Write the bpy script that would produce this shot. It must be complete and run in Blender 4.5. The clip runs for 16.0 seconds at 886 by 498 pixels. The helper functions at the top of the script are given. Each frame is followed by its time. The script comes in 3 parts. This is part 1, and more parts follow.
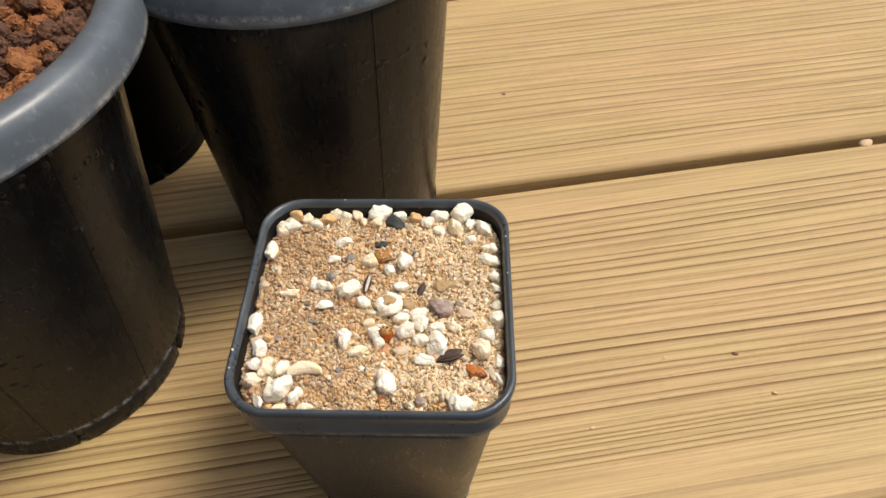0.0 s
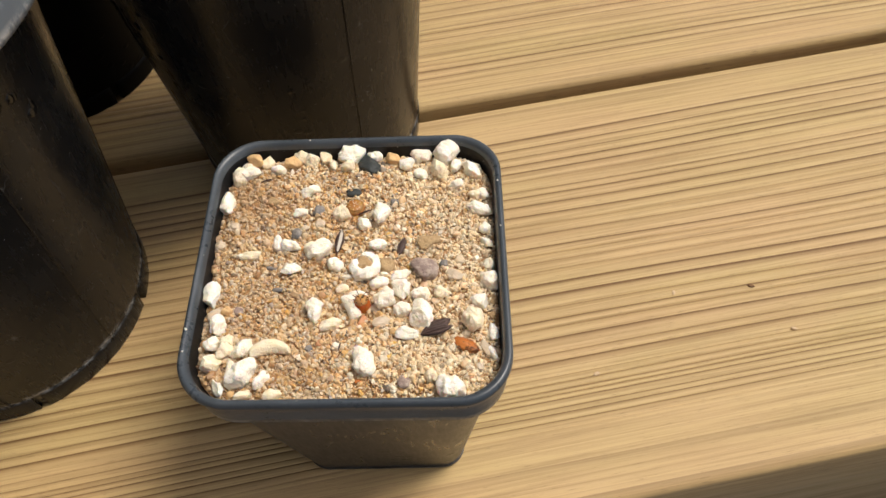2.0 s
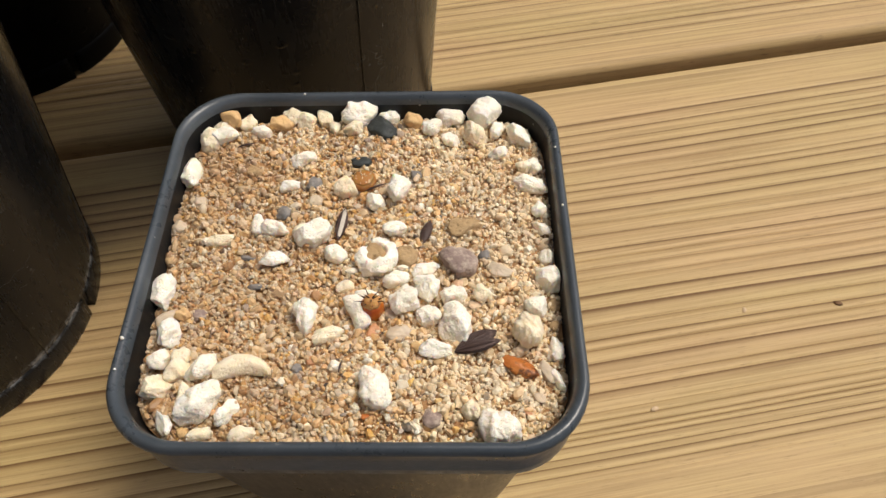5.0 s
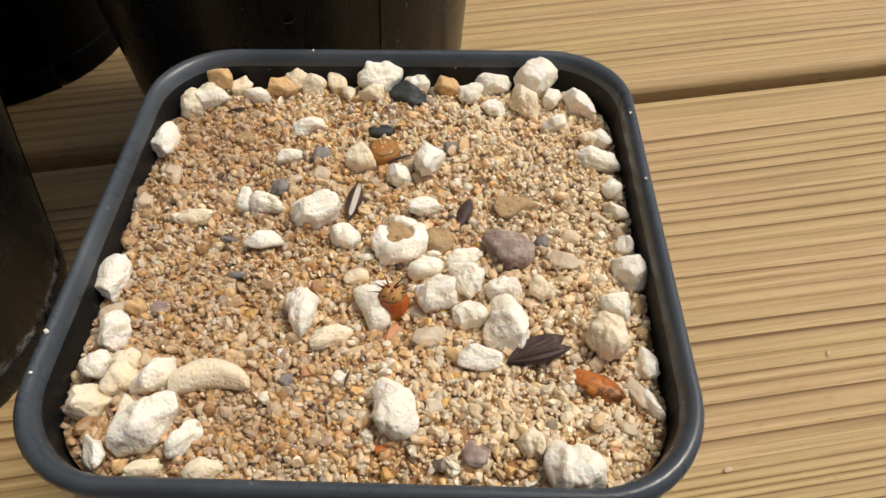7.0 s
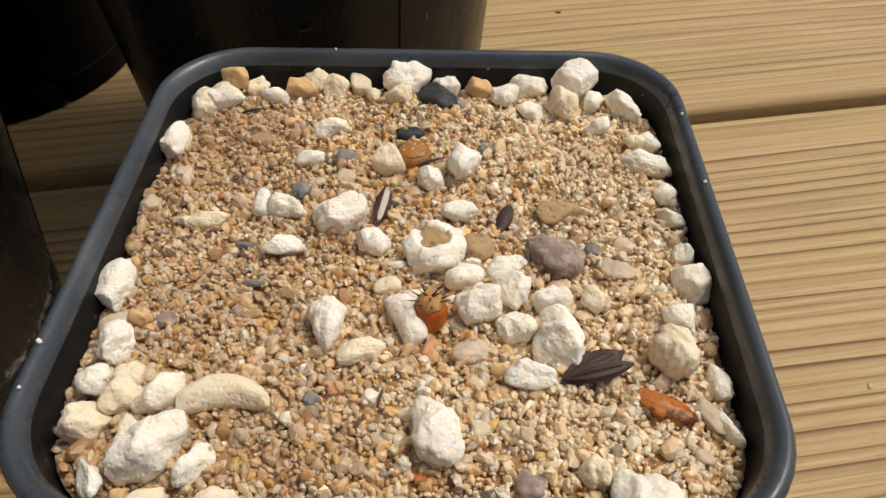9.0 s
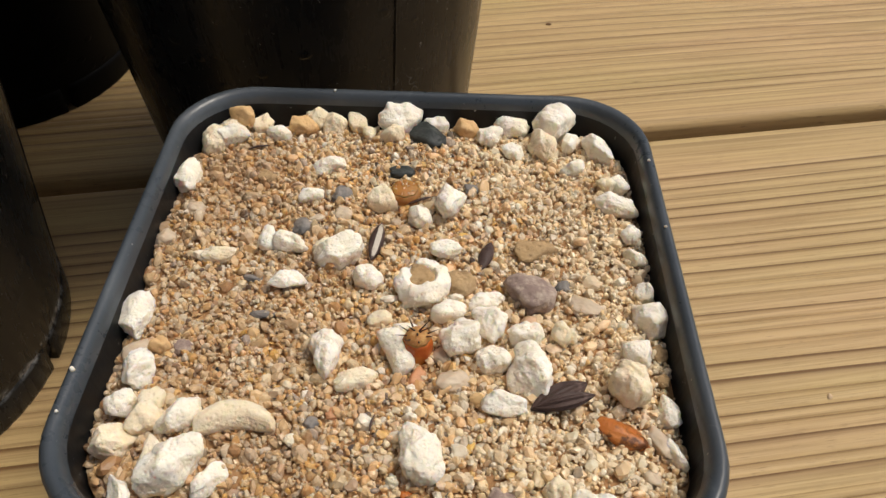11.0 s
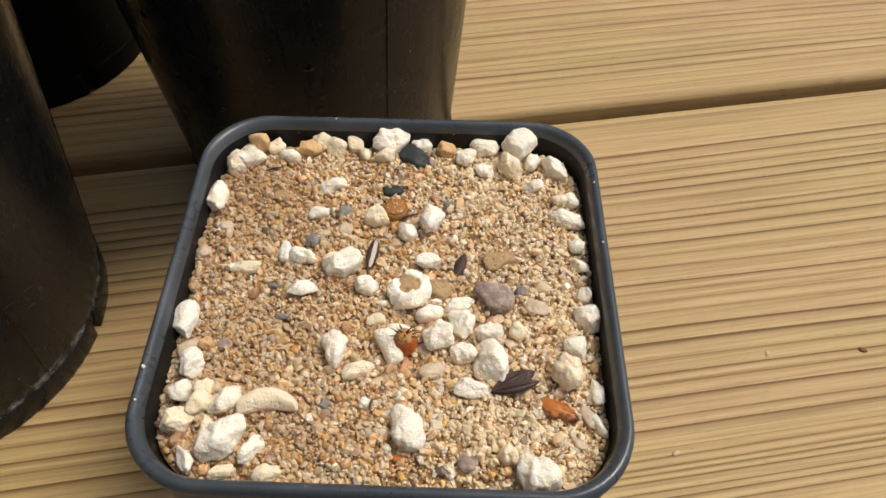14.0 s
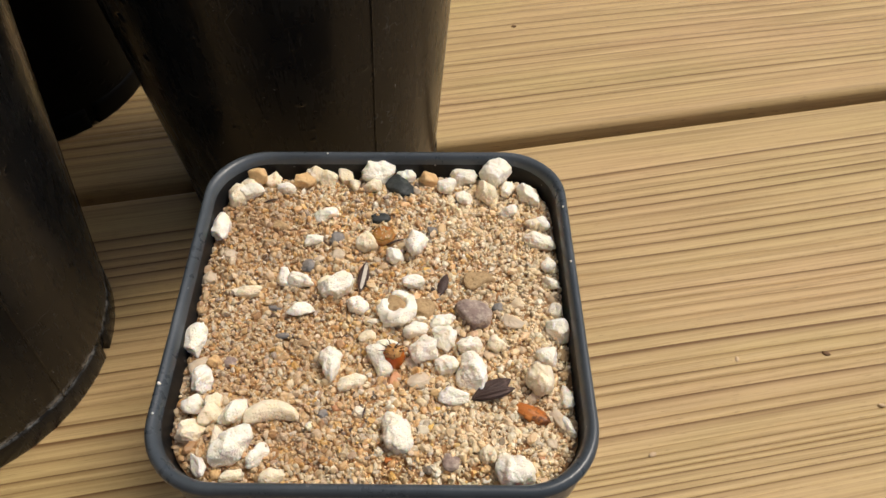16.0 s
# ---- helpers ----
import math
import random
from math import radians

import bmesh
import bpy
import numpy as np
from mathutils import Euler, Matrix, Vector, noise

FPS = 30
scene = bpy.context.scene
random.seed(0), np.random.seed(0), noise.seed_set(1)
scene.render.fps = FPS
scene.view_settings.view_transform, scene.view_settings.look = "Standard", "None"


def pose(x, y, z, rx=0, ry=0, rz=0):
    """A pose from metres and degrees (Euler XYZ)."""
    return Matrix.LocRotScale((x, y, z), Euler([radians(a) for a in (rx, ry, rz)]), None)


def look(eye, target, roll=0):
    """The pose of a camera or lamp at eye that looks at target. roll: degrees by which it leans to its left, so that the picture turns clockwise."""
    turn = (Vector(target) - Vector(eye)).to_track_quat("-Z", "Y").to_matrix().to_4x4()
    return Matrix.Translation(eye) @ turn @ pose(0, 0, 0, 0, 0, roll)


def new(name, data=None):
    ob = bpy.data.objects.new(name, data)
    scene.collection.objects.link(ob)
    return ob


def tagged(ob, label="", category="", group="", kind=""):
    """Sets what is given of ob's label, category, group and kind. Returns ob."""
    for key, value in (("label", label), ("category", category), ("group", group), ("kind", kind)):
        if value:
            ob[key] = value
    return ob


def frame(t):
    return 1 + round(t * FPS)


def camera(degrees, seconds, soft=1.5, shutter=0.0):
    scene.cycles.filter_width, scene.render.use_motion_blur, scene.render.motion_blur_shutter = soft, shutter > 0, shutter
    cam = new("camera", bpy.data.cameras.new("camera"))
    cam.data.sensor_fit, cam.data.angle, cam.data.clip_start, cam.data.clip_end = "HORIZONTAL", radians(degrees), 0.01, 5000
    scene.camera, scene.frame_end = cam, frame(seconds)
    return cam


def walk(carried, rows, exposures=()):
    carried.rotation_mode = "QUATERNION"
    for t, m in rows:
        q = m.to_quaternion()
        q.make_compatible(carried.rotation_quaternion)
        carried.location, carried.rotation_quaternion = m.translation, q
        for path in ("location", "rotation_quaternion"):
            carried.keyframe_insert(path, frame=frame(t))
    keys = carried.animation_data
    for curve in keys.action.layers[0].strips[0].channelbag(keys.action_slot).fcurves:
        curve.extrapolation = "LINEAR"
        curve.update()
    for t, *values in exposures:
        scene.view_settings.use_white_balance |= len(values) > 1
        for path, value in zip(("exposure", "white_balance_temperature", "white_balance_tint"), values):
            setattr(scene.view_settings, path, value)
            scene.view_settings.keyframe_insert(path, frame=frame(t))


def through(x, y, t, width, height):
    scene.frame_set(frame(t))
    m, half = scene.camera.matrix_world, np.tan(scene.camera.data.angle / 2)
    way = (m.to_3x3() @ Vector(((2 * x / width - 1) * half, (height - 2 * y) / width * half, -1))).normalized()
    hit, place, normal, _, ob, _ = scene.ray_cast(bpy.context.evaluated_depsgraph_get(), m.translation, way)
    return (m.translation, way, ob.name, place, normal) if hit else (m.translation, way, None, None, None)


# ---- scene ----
cam = camera(59.31, 16.0)
PATH = [  # seconds, metres, degrees
    (0.0, 0.02686, -0.12532, 0.23243, 42.333, 2.284, 1.696),
    (0.5, 0.02072, -0.11594, 0.23927, 36.860, 3.379, 0.045),
    (1.0, 0.02429, -0.10594, 0.23699, 34.645, 3.311, 1.129),
    (1.5, 0.03170, -0.10198, 0.23401, 34.034, 4.559, -0.635),
    (2.0, 0.02827, -0.09582, 0.22045, 34.076, 3.119, -0.086),
    (2.5, 0.02420, -0.08969, 0.20921, 34.901, 2.029, -0.579),
    (3.0, 0.02155, -0.08106, 0.19248, 36.034, 1.769, -0.345),
    (3.5, 0.01748, -0.07611, 0.18219, 35.562, 1.811, -0.183),
    (4.0, 0.01744, -0.07759, 0.18440, 35.561, 1.776, -0.191),
    (6.5, 0.01427, -0.06773, 0.15462, 39.800, 1.360, 1.441),
    (7.0, 0.01143, -0.06549, 0.14595, 41.576, 1.091, 1.520),
    (7.5, 0.00927, -0.06279, 0.13967, 42.384, 0.839, 1.500),
    (8.0, 0.00876, -0.06230, 0.13903, 43.323, 0.918, 1.295),
    (8.5, 0.00762, -0.06155, 0.13703, 43.986, 1.006, 1.725),
    (9.0, 0.00632, -0.06207, 0.13662, 44.506, 0.561, 1.632),
    (11.5, 0.00728, -0.06562, 0.15317, 42.781, -0.391, 1.918),
    (12.0, 0.00571, -0.06661, 0.15785, 41.825, -0.442, 1.898),
    (12.5, 0.00560, -0.06678, 0.16183, 40.387, -0.648, 1.876),
    (13.0, 0.00661, -0.06862, 0.16879, 39.443, -0.016, 1.657),
    (13.5, 0.00817, -0.07014, 0.17107, 39.317, -0.269, 1.220),
    (14.0, 0.01038, -0.07179, 0.17522, 38.190, 0.086, 1.530),
    (14.5, 0.00982, -0.07488, 0.17955, 38.343, -0.187, 0.679),
    (15.0, 0.01130, -0.07497, 0.18088, 38.363, 0.875, 1.183),
    (15.5, 0.01039, -0.07669, 0.18567, 39.232, 0.516, 0.282),
    (16.0, 0.01249, -0.07889, 0.18643, 39.222, 0.591, 0.213),
]
walk(cam, [(t, pose(*p)) for t, *p in PATH], [(0.0, 0.04), (1.0, 0.02), (2.5, -0.08), (4.0, -0.14), (6.5, -0.25), (8.0, -0.34), (9.0, -0.39), (13.5, -0.29), (16.0, -0.22)])

# Close view of a small square pot of sand and pumice on a timber deck.
CM = 0.01
DECK_TURN = 10.3

# ---- light ----
world = bpy.data.worlds.new("sky")
scene.world = world
world.use_nodes = True
wn = world.node_tree
sky = wn.nodes.new("ShaderNodeTexSky")
sky.sky_type = "NISHITA"
sky.sun_disc = False
SUN_EL, SUN_AZ = 62.0, 74.0          # degrees; azimuth from +y towards +x
sky.sun_elevation, sky.sun_rotation = radians(SUN_EL), radians(SUN_AZ)
sky.air_density, sky.dust_density, sky.ozone_density = 1.0, 5.0, 1.0
wn.links.new(sky.outputs[0], wn.nodes["Background"].inputs[0])
wn.nodes["Background"].inputs[1].default_value = 0.122
sun = new("sun", bpy.data.lights.new("sun", "SUN"))
sun.data.energy, sun.data.angle, sun.data.color = 2.7, radians(20), (1.0, 0.93, 0.82)
se, sa = radians(SUN_EL), radians(SUN_AZ)
sun.matrix_world = look((math.cos(se) * math.sin(sa), math.cos(se) * math.cos(sa), math.sin(se)), (0, 0, 0))


# ---- materials ----
class Mat:
    """A principled material with small helpers for its nodes."""

    def __init__(self, name, rough=0.6, spec=0.4, metal=0.0):
        self.m = bpy.data.materials.new(name)
        self.m.use_nodes = True
        self.t = self.m.node_tree
        self.b = self.t.nodes["Principled BSDF"]
        self.set("Roughness", rough)
        self.set("Specular IOR Level", spec)
        self.set("Metallic", metal)
        self.co = self.t.nodes.new("ShaderNodeTexCoord").outputs["Object"]

    def set(self, key, v):
        if isinstance(v, bpy.types.NodeSocket):
            self.t.links.new(v, self.b.inputs[key])
        else:
            self.b.inputs[key].default_value = v

    def mapped(self, scale, co=None):
        n = self.t.nodes.new("ShaderNodeMapping")
        n.inputs["Scale"].default_value = scale
        self.t.links.new(co or self.co, n.inputs[0])
        return n.outputs[0]

    def noise(self, scale, detail=4.0, rough=0.55, co=None):
        n = self.t.nodes.new("ShaderNodeTexNoise")
        n.inputs["Scale"].default_value = scale
        n.inputs["Detail"].default_value = detail
        n.inputs["Roughness"].default_value = rough
        self.t.links.new(co or self.co, n.inputs["Vector"])
        return n.outputs[0]

    def cells(self, scale, co=None, feature="F1"):
        n = self.t.nodes.new("ShaderNodeTexVoronoi")
        n.feature = feature
        n.inputs["Scale"].default_value = scale
        self.t.links.new(co or self.co, n.inputs["Vector"])
        return n.outputs["Distance"]

    def ramp(self, fac, *stops):
        n = self.t.nodes.new("ShaderNodeValToRGB")
        e = n.color_ramp.elements
        while len(e) < len(stops):
            e.new(0.5)
        for el, (p, c) in zip(e, stops):
            el.position = p
            el.color = (*c, 1) if isinstance(c, tuple) else (c, c, c, 1)
        self.t.links.new(fac, n.inputs[0])
        return n.outputs[0]

    def mix(self, fac, a, b, kind="MIX"):
        n = self.t.nodes.new("ShaderNodeMix")
        n.data_type, n.blend_type = "RGBA", kind
        for sock, v in ((n.inputs[0], fac), (n.inputs[6], a), (n.inputs[7], b)):
            if isinstance(v, bpy.types.NodeSocket):
                self.t.links.new(v, sock)
            else:
                sock.default_value = (*v, 1) if isinstance(v, tuple) else v
        return n.outputs[2]

    def maths(self, op, a, b):
        n = self.t.nodes.new("ShaderNodeMath")
        n.operation = op
        for sock, v in ((n.inputs[0], a), (n.inputs[1], b)):
            if isinstance(v, bpy.types.NodeSocket):
                self.t.links.new(v, sock)
            else:
                sock.default_value = v
        return n.outputs[0]

    def attribute(self, name):
        n = self.t.nodes.new("ShaderNodeAttribute")
        n.attribute_name = name
        return n.outputs["Fac"]

    def per_object(self):
        return self.t.nodes.new("ShaderNodeObjectInfo").outputs["Random"]

    def per_island(self):
        return self.t.nodes.new("ShaderNodeNewGeometry").outputs["Random Per Island"]

    def bump(self, height, strength, distance):
        n = self.t.nodes.new("ShaderNodeBump")
        n.inputs["Strength"].default_value = strength
        n.inputs["Distance"].default_value = distance
        self.t.links.new(height, n.inputs["Height"])
        self.t.links.new(n.outputs[0], self.b.inputs["Normal"])


def wood_material(name, light, dark, green):
    k = Mat(name, 0.55, 0.3)
    ring, tone = k.attribute("ring"), k.attribute("tone")
    streak = k.noise(1.0, 5.0, 0.6, k.mapped((14, 900, 300)))
    broad = k.noise(1.0, 3.0, 0.5, k.mapped((9, 40, 40)))
    pores = k.noise(1.0, 3.0, 0.7, k.mapped((160, 2600, 900)))
    late = k.mix(0.55, k.maths("POWER", ring, 11.0), k.maths("POWER", ring, 3.2))
    line = k.maths("MULTIPLY", late, tone)
    base = k.mix(k.ramp(broad, (0.35, 0.0), (0.68, 1.0)), light, green)
    base = k.mix(k.ramp(streak, (0.44, 0.0), (0.70, 0.44)), base, dark)
    hair = k.noise(1.0, 4.0, 0.7, k.mapped((7, 2600, 900)))
    base = k.mix(k.ramp(hair, (0.52, 0.0), (0.72, 0.36)), base, dark)
    col = k.mix(line, base, dark)
    col = k.mix(k.ramp(pores, (0.60, 0.0), (0.72, 0.45)), col, tuple(c * 0.55 for c in dark))
    k.set("Base Color", col)
    k.set("Roughness", k.ramp(streak, (0.3, 0.42), (0.8, 0.66)))
    k.bump(k.mix(0.5, hair, pores), 0.5, 0.0005)
    return k.m


def plastic_material(name, base, dust, rough, streaky, speck=0.0, spec=0.5, band=0.0, wet=1.0):
    k = Mat(name, rough, spec)
    blot = k.noise(60, 5.0, 0.6)
    fine = k.noise(1.0, 4.0, 0.65, k.mapped(streaky))
    col = k.mix(k.ramp(blot, (0.45, 0.0), (0.75, 0.55)), base, dust)
    col = k.mix(k.ramp(fine, (0.60, 0.0), (0.80, 0.6)), col, dust)
    if speck:
        fleck = k.noise(900, 3.0, 0.75)
        col = k.mix(k.ramp(fleck, (0.74 - 0.04 * speck, 0.0), (0.77 - 0.04 * speck, 0.8)), col, (0.36, 0.35, 0.33))
    if band:
        xyz = k.t.nodes.new("ShaderNodeSeparateXYZ")
        k.t.links.new(k.co, xyz.inputs[0])
        near = k.maths("SUBTRACT", 1.0, k.maths("MULTIPLY", k.maths("ABSOLUTE", k.maths("SUBTRACT", xyz.outputs[2], band), 0.0), 650.0))
        worn = k.maths("MULTIPLY", k.maths("MAXIMUM", near, 0.0), k.ramp(k.noise(260, 5.0, 0.75), (0.46, 0.0), (0.60, 0.9)))
        col = k.mix(worn, col, (0.34, 0.34, 0.33))
    # thin curling scratches in patches, and dried drops
    curl = k.ramp(k.noise(120, 2.0), (0.493, 0.0), (0.5, 1.0), (0.507, 0.0))
    curl = k.maths("MULTIPLY", curl, k.ramp(k.noise(75, 2.0, 0.5, k.mapped((1.0, 1.0, 1.3))), (0.60, 0.0), (0.68, 0.22)))
    if speck:
        col = k.mix(curl, col, (0.30, 0.30, 0.29))
    drops = k.maths("MULTIPLY", k.ramp(k.cells(150, k.mapped((1.0, 1.0, 1.5))), (0.16, 1.0), (0.24, 0.0)), k.ramp(k.noise(32, 2.0), (0.54, 0.0), (0.60, wet)))
    col = k.mix(k.maths("MULTIPLY", drops, 0.8), col, tuple(c * 0.5 for c in base))
    k.set("Base Color", col)
    k.set("Roughness", k.ramp(k.mix(0.5, blot, fine), (0.3, rough - 0.09), (0.7, rough + 0.14)))
    k.bump(k.mix(0.75, k.mix(0.5, fine, k.noise(700, 3.0)), drops), 0.3, 0.0007)
    return k.m


def stone_material(name, main, second, stain, rough=0.8, pore=0.35, grain=900, spec=0.25, through=0.0, deep=0.0005, stains=(0.60, 0.74, 0.55)):
    k = Mat(name, rough, spec)
    rnd = k.per_object()
    blot = k.noise(330, 4.0, 0.6)
    fine = k.noise(grain * 2.2, 4.0, 0.7)
    col = k.mix(k.ramp(blot, (0.38, 0.0), (0.66, 1.0)), main, second)
    col = k.mix(k.maths("MULTIPLY", rnd, 0.45), col, second)
    col = k.mix(k.ramp(k.noise(620, 5.0, 0.65), (stains[0], 0.0), (stains[1], stains[2])), col, stain)
    k.set("Base Color", col)
    if through:
        k.set("Subsurface Weight", through)
        k.set("Subsurface Radius", (0.0017, 0.0012, 0.0007))
        k.set("Subsurface Scale", 1.0)
    pits = k.cells(grain * 1.3)
    k.bump(k.mix(0.5, fine, k.ramp(pits, (0.0, 0.0), (0.45, 1.0))), pore, deep)
    return k.m


WOOD = wood_material("deck_pine", (0.550, 0.377, 0.182), (0.172, 0.093, 0.037), (0.515, 0.38, 0.165))
BLACK = plastic_material("black_plastic", (0.0085, 0.0085, 0.0088), (0.021, 0.0205, 0.020), 0.24, (500, 500, 40), 0.9, 0.27, band=0.0088)
# bluish sky sheen painted into the black rim's colour, besides dust and scuffs
BLACK_RIM = plastic_material("worn_rim_sky_sheen", (0.085, 0.102, 0.120), (0.21, 0.24, 0.27), 0.36, (300, 300, 300), 1.0, band=0.1246, wet=0.0)
# duller, blacker copy of the pot plastic; shade between the pots is in its colour
SHADED_BLACK = plastic_material("shaded_black_plastic", (0.0032, 0.003, 0.003), (0.006, 0.0056, 0.0054), 0.45, (500, 500, 40), 0.0, 0.06)
GREY = plastic_material("dark_grey_plastic", (0.018, 0.018, 0.0185), (0.052, 0.050, 0.047), 0.30, (900, 900, 60), 0.9, 0.5, band=0.0650)
# the wall's plastic made lighter and bluer: sky sheen on the rim, painted in
GREY_RIM = plastic_material("plastic_rim_sky_sheen", (0.045, 0.055, 0.065), (0.105, 0.120, 0.135), 0.30, (700, 700, 700), 1.0, band=0.0675, wet=0.0)
# shade inside the rim is painted: the pot's plastic, darkened; dust specks on top
INNER = plastic_material("shaded_inner_plastic", (0.009, 0.0095, 0.010), (0.020, 0.020, 0.020), 0.42, (900, 900, 60), 1.0, 0.25, wet=0.0)
WET = plastic_material("wet_black_plastic", (0.004, 0.004, 0.004), (0.006, 0.006, 0.006), 0.12, (500, 500, 500), 0.0, 0.4)
STONES = {
    "white": stone_material("white_pumice", (0.93, 0.885, 0.79), (0.90, 0.82, 0.66), (0.76, 0.58, 0.34), 0.85, 0.6, 1300, through=0.35, deep=0.0004, stains=(0.60, 0.78, 0.5)),
    "cream": stone_material("cream_pumice", (0.88, 0.79, 0.61), (0.84, 0.70, 0.48), (0.66, 0.45, 0.22), 0.85, 0.6, 1300, through=0.35, deep=0.0004),
    "tan": stone_material("tan_pumice", (0.70, 0.47, 0.22), (0.62, 0.40, 0.20), (0.45, 0.25, 0.10), 0.75, 0.35, through=0.1),
    "slate": stone_material("dark_slate", (0.035, 0.040, 0.040), (0.055, 0.062, 0.060), (0.12, 0.13, 0.12), 0.55, 0.25),
    "quartz": stone_material("clouded_quartz", (0.56, 0.45, 0.33), (0.62, 0.50, 0.36), (0.45, 0.31, 0.18), 0.45, 0.15, spec=0.4, through=0.3),
    "terracotta": stone_material("orange_grit", (0.55, 0.25, 0.12), (0.60, 0.33, 0.18), (0.35, 0.14, 0.06), 0.5, 0.25, through=0.15),
    "purple": stone_material("purple_pebble", (0.25, 0.18, 0.155), (0.34, 0.26, 0.22), (0.55, 0.46, 0.36), 0.75, 0.5, stains=(0.47, 0.66, 0.75)),
    "speckled": stone_material("speckled_granite", (0.30, 0.27, 0.24), (0.12, 0.12, 0.12), (0.05, 0.05, 0.055), 0.7, 0.35),
    "brown": stone_material("brown_sandstone", (0.44, 0.29, 0.14), (0.50, 0.36, 0.20), (0.22, 0.13, 0.06), 0.75, 0.6, stains=(0.48, 0.66, 0.7)),
    "rust": stone_material("rust_stone", (0.40, 0.10, 0.018), (0.56, 0.22, 0.05), (0.05, 0.014, 0.008), 0.4, 0.3, spec=0.4, stains=(0.49, 0.60, 0.85)),
    "amber": stone_material("amber_grit", (0.70, 0.40, 0.08), (0.72, 0.46, 0.14), (0.50, 0.22, 0.05), 0.4, 0.15, spec=0.4, through=0.3),
}
SCORIA = stone_material("red_scoria", (0.38, 0.165, 0.062), (0.24, 0.095, 0.042), (0.58, 0.30, 0.115), 0.9, 1.0, 520, deep=0.0009)
SCORIA_DARK = stone_material("dark_scoria", (0.085, 0.048, 0.034), (0.15, 0.072, 0.042), (0.30, 0.13, 0.07), 0.9, 1.0, 520, deep=0.0009)
SEED = stone_material("seed_husk", (0.040, 0.024, 0.020), (0.085, 0.055, 0.047), (0.20, 0.14, 0.12), 0.5, 0.3)
SEED_IN = stone_material("seed_lining", (0.60, 0.56, 0.48), (0.42, 0.37, 0.30), (0.06, 0.05, 0.04), 0.8, 0.3)


def sand_material():
    """Clear to rusty quartz grains, each with a tint of its own."""
    k = Mat("quartz_sand", 0.34, 0.5)
    pick = k.per_island()
    col = k.ramp(pick, (0.0, (0.84, 0.59, 0.31)), (0.10, (0.93, 0.80, 0.54)), (0.20, (0.72, 0.40, 0.16)), (0.30, (0.87, 0.65, 0.38)), (0.40, (0.95, 0.88, 0.67)),
                 (0.50, (0.80, 0.53, 0.25)), (0.58, (0.70, 0.60, 0.46)), (0.64, (0.88, 0.60, 0.40)), (0.70, (0.86, 0.50, 0.12)), (0.76, (0.85, 0.65, 0.41)), (0.84, (0.95, 0.92, 0.79)),
                 (0.90, (0.76, 0.45, 0.19)), (0.945, (0.46, 0.27, 0.14)), (0.97, (0.52, 0.48, 0.43)), (0.985, (0.10, 0.09, 0.09)))
    col = k.mix(k.ramp(k.noise(1500, 3.0), (0.4, 0.0), (0.7, 0.35)), col, (0.60, 0.37, 0.17))
    # damper and drier patches
    col = k.mix(k.ramp(k.noise(75, 3.0, 0.6), (0.46, 0.0), (0.64, 0.25)), col, (0.38, 0.22, 0.10))
    # fine sand on one side, coarse on the other; light fall-off painted into both
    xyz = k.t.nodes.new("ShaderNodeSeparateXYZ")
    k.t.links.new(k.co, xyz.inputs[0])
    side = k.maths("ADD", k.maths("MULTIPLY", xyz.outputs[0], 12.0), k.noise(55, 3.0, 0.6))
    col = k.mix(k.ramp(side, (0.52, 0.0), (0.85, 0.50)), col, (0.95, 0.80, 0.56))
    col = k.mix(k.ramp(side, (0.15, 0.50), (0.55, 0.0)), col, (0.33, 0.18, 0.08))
    k.set("Base Color", col)
    k.set("Roughness", k.ramp(pick, (0.0, 0.22), (0.5, 0.5), (1.0, 0.26)))
    k.set("Subsurface Weight", 0.35)
    k.set("Subsurface Radius", (0.0006, 0.0005, 0.0004))
    k.set("Transmission Weight", k.ramp(k.maths("FRACT", k.maths("MULTIPLY", pick, 17.0), 0.0), (0.4, 0.0), (0.9, 0.22)))
    k.set("IOR", 1.5)
    k.set("Subsurface Scale", 1.0)
    k.bump(k.noise(3500, 2.0), 0.2, 0.0002)
    return k.m


def plain_material(name, a, b, scale, rough=0.8, bump=0.3, dist=0.0006, through=0.0):
    k = Mat(name, rough, 0.3)
    if through:
        k.set("Subsurface Weight", through)
        k.set("Subsurface Radius", (0.0020, 0.0008, 0.0003))
        k.set("Subsurface Scale", 1.0)
    n = k.noise(scale, 6.0, 0.65)
    k.set("Base Color", k.mix(k.ramp(n, (0.35, 0.0), (0.7, 1.0)), a, b))
    k.bump(n, bump, dist)
    return k.m


SAND = sand_material()
# bed browner than the grains: shadow in the gaps, put into its colour
SAND_BED = plain_material("shaded_sand_bed", (0.30, 0.16, 0.068), (0.44, 0.26, 0.12), 2200)
SOIL = plain_material("dark_soil", (0.05, 0.030, 0.022), (0.11, 0.060, 0.04), 500)
PAVING = plain_material("grey_paving", (0.10, 0.10, 0.10), (0.15, 0.15, 0.147), 30, 0.85, 0.3, 0.003)
RENDER_WALL = plain_material("grey_brown_render", (0.16, 0.135, 0.11), (0.22, 0.19, 0.16), 12, 0.9, 0.4, 0.003)
CACTUS = plain_material("cactus_skin", (0.40, 0.07, 0.015), (0.60, 0.22, 0.04), 260, 0.20, 0.08, through=0.7)
CACTUS_TAN = plain_material("cactus_skin_brown", (0.45, 0.20, 0.055), (0.36, 0.17, 0.06), 260, 0.25, 0.08, through=0.6)
CACTUS_TOP = plain_material("cactus_crown_skin", (0.42, 0.17, 0.05), (0.56, 0.33, 0.12), 1400, 0.5, 0.5, through=0.4)
SPINE = plain_material("dark_spine", (0.035, 0.018, 0.012), (0.07, 0.035, 0.02), 900, 0.6)
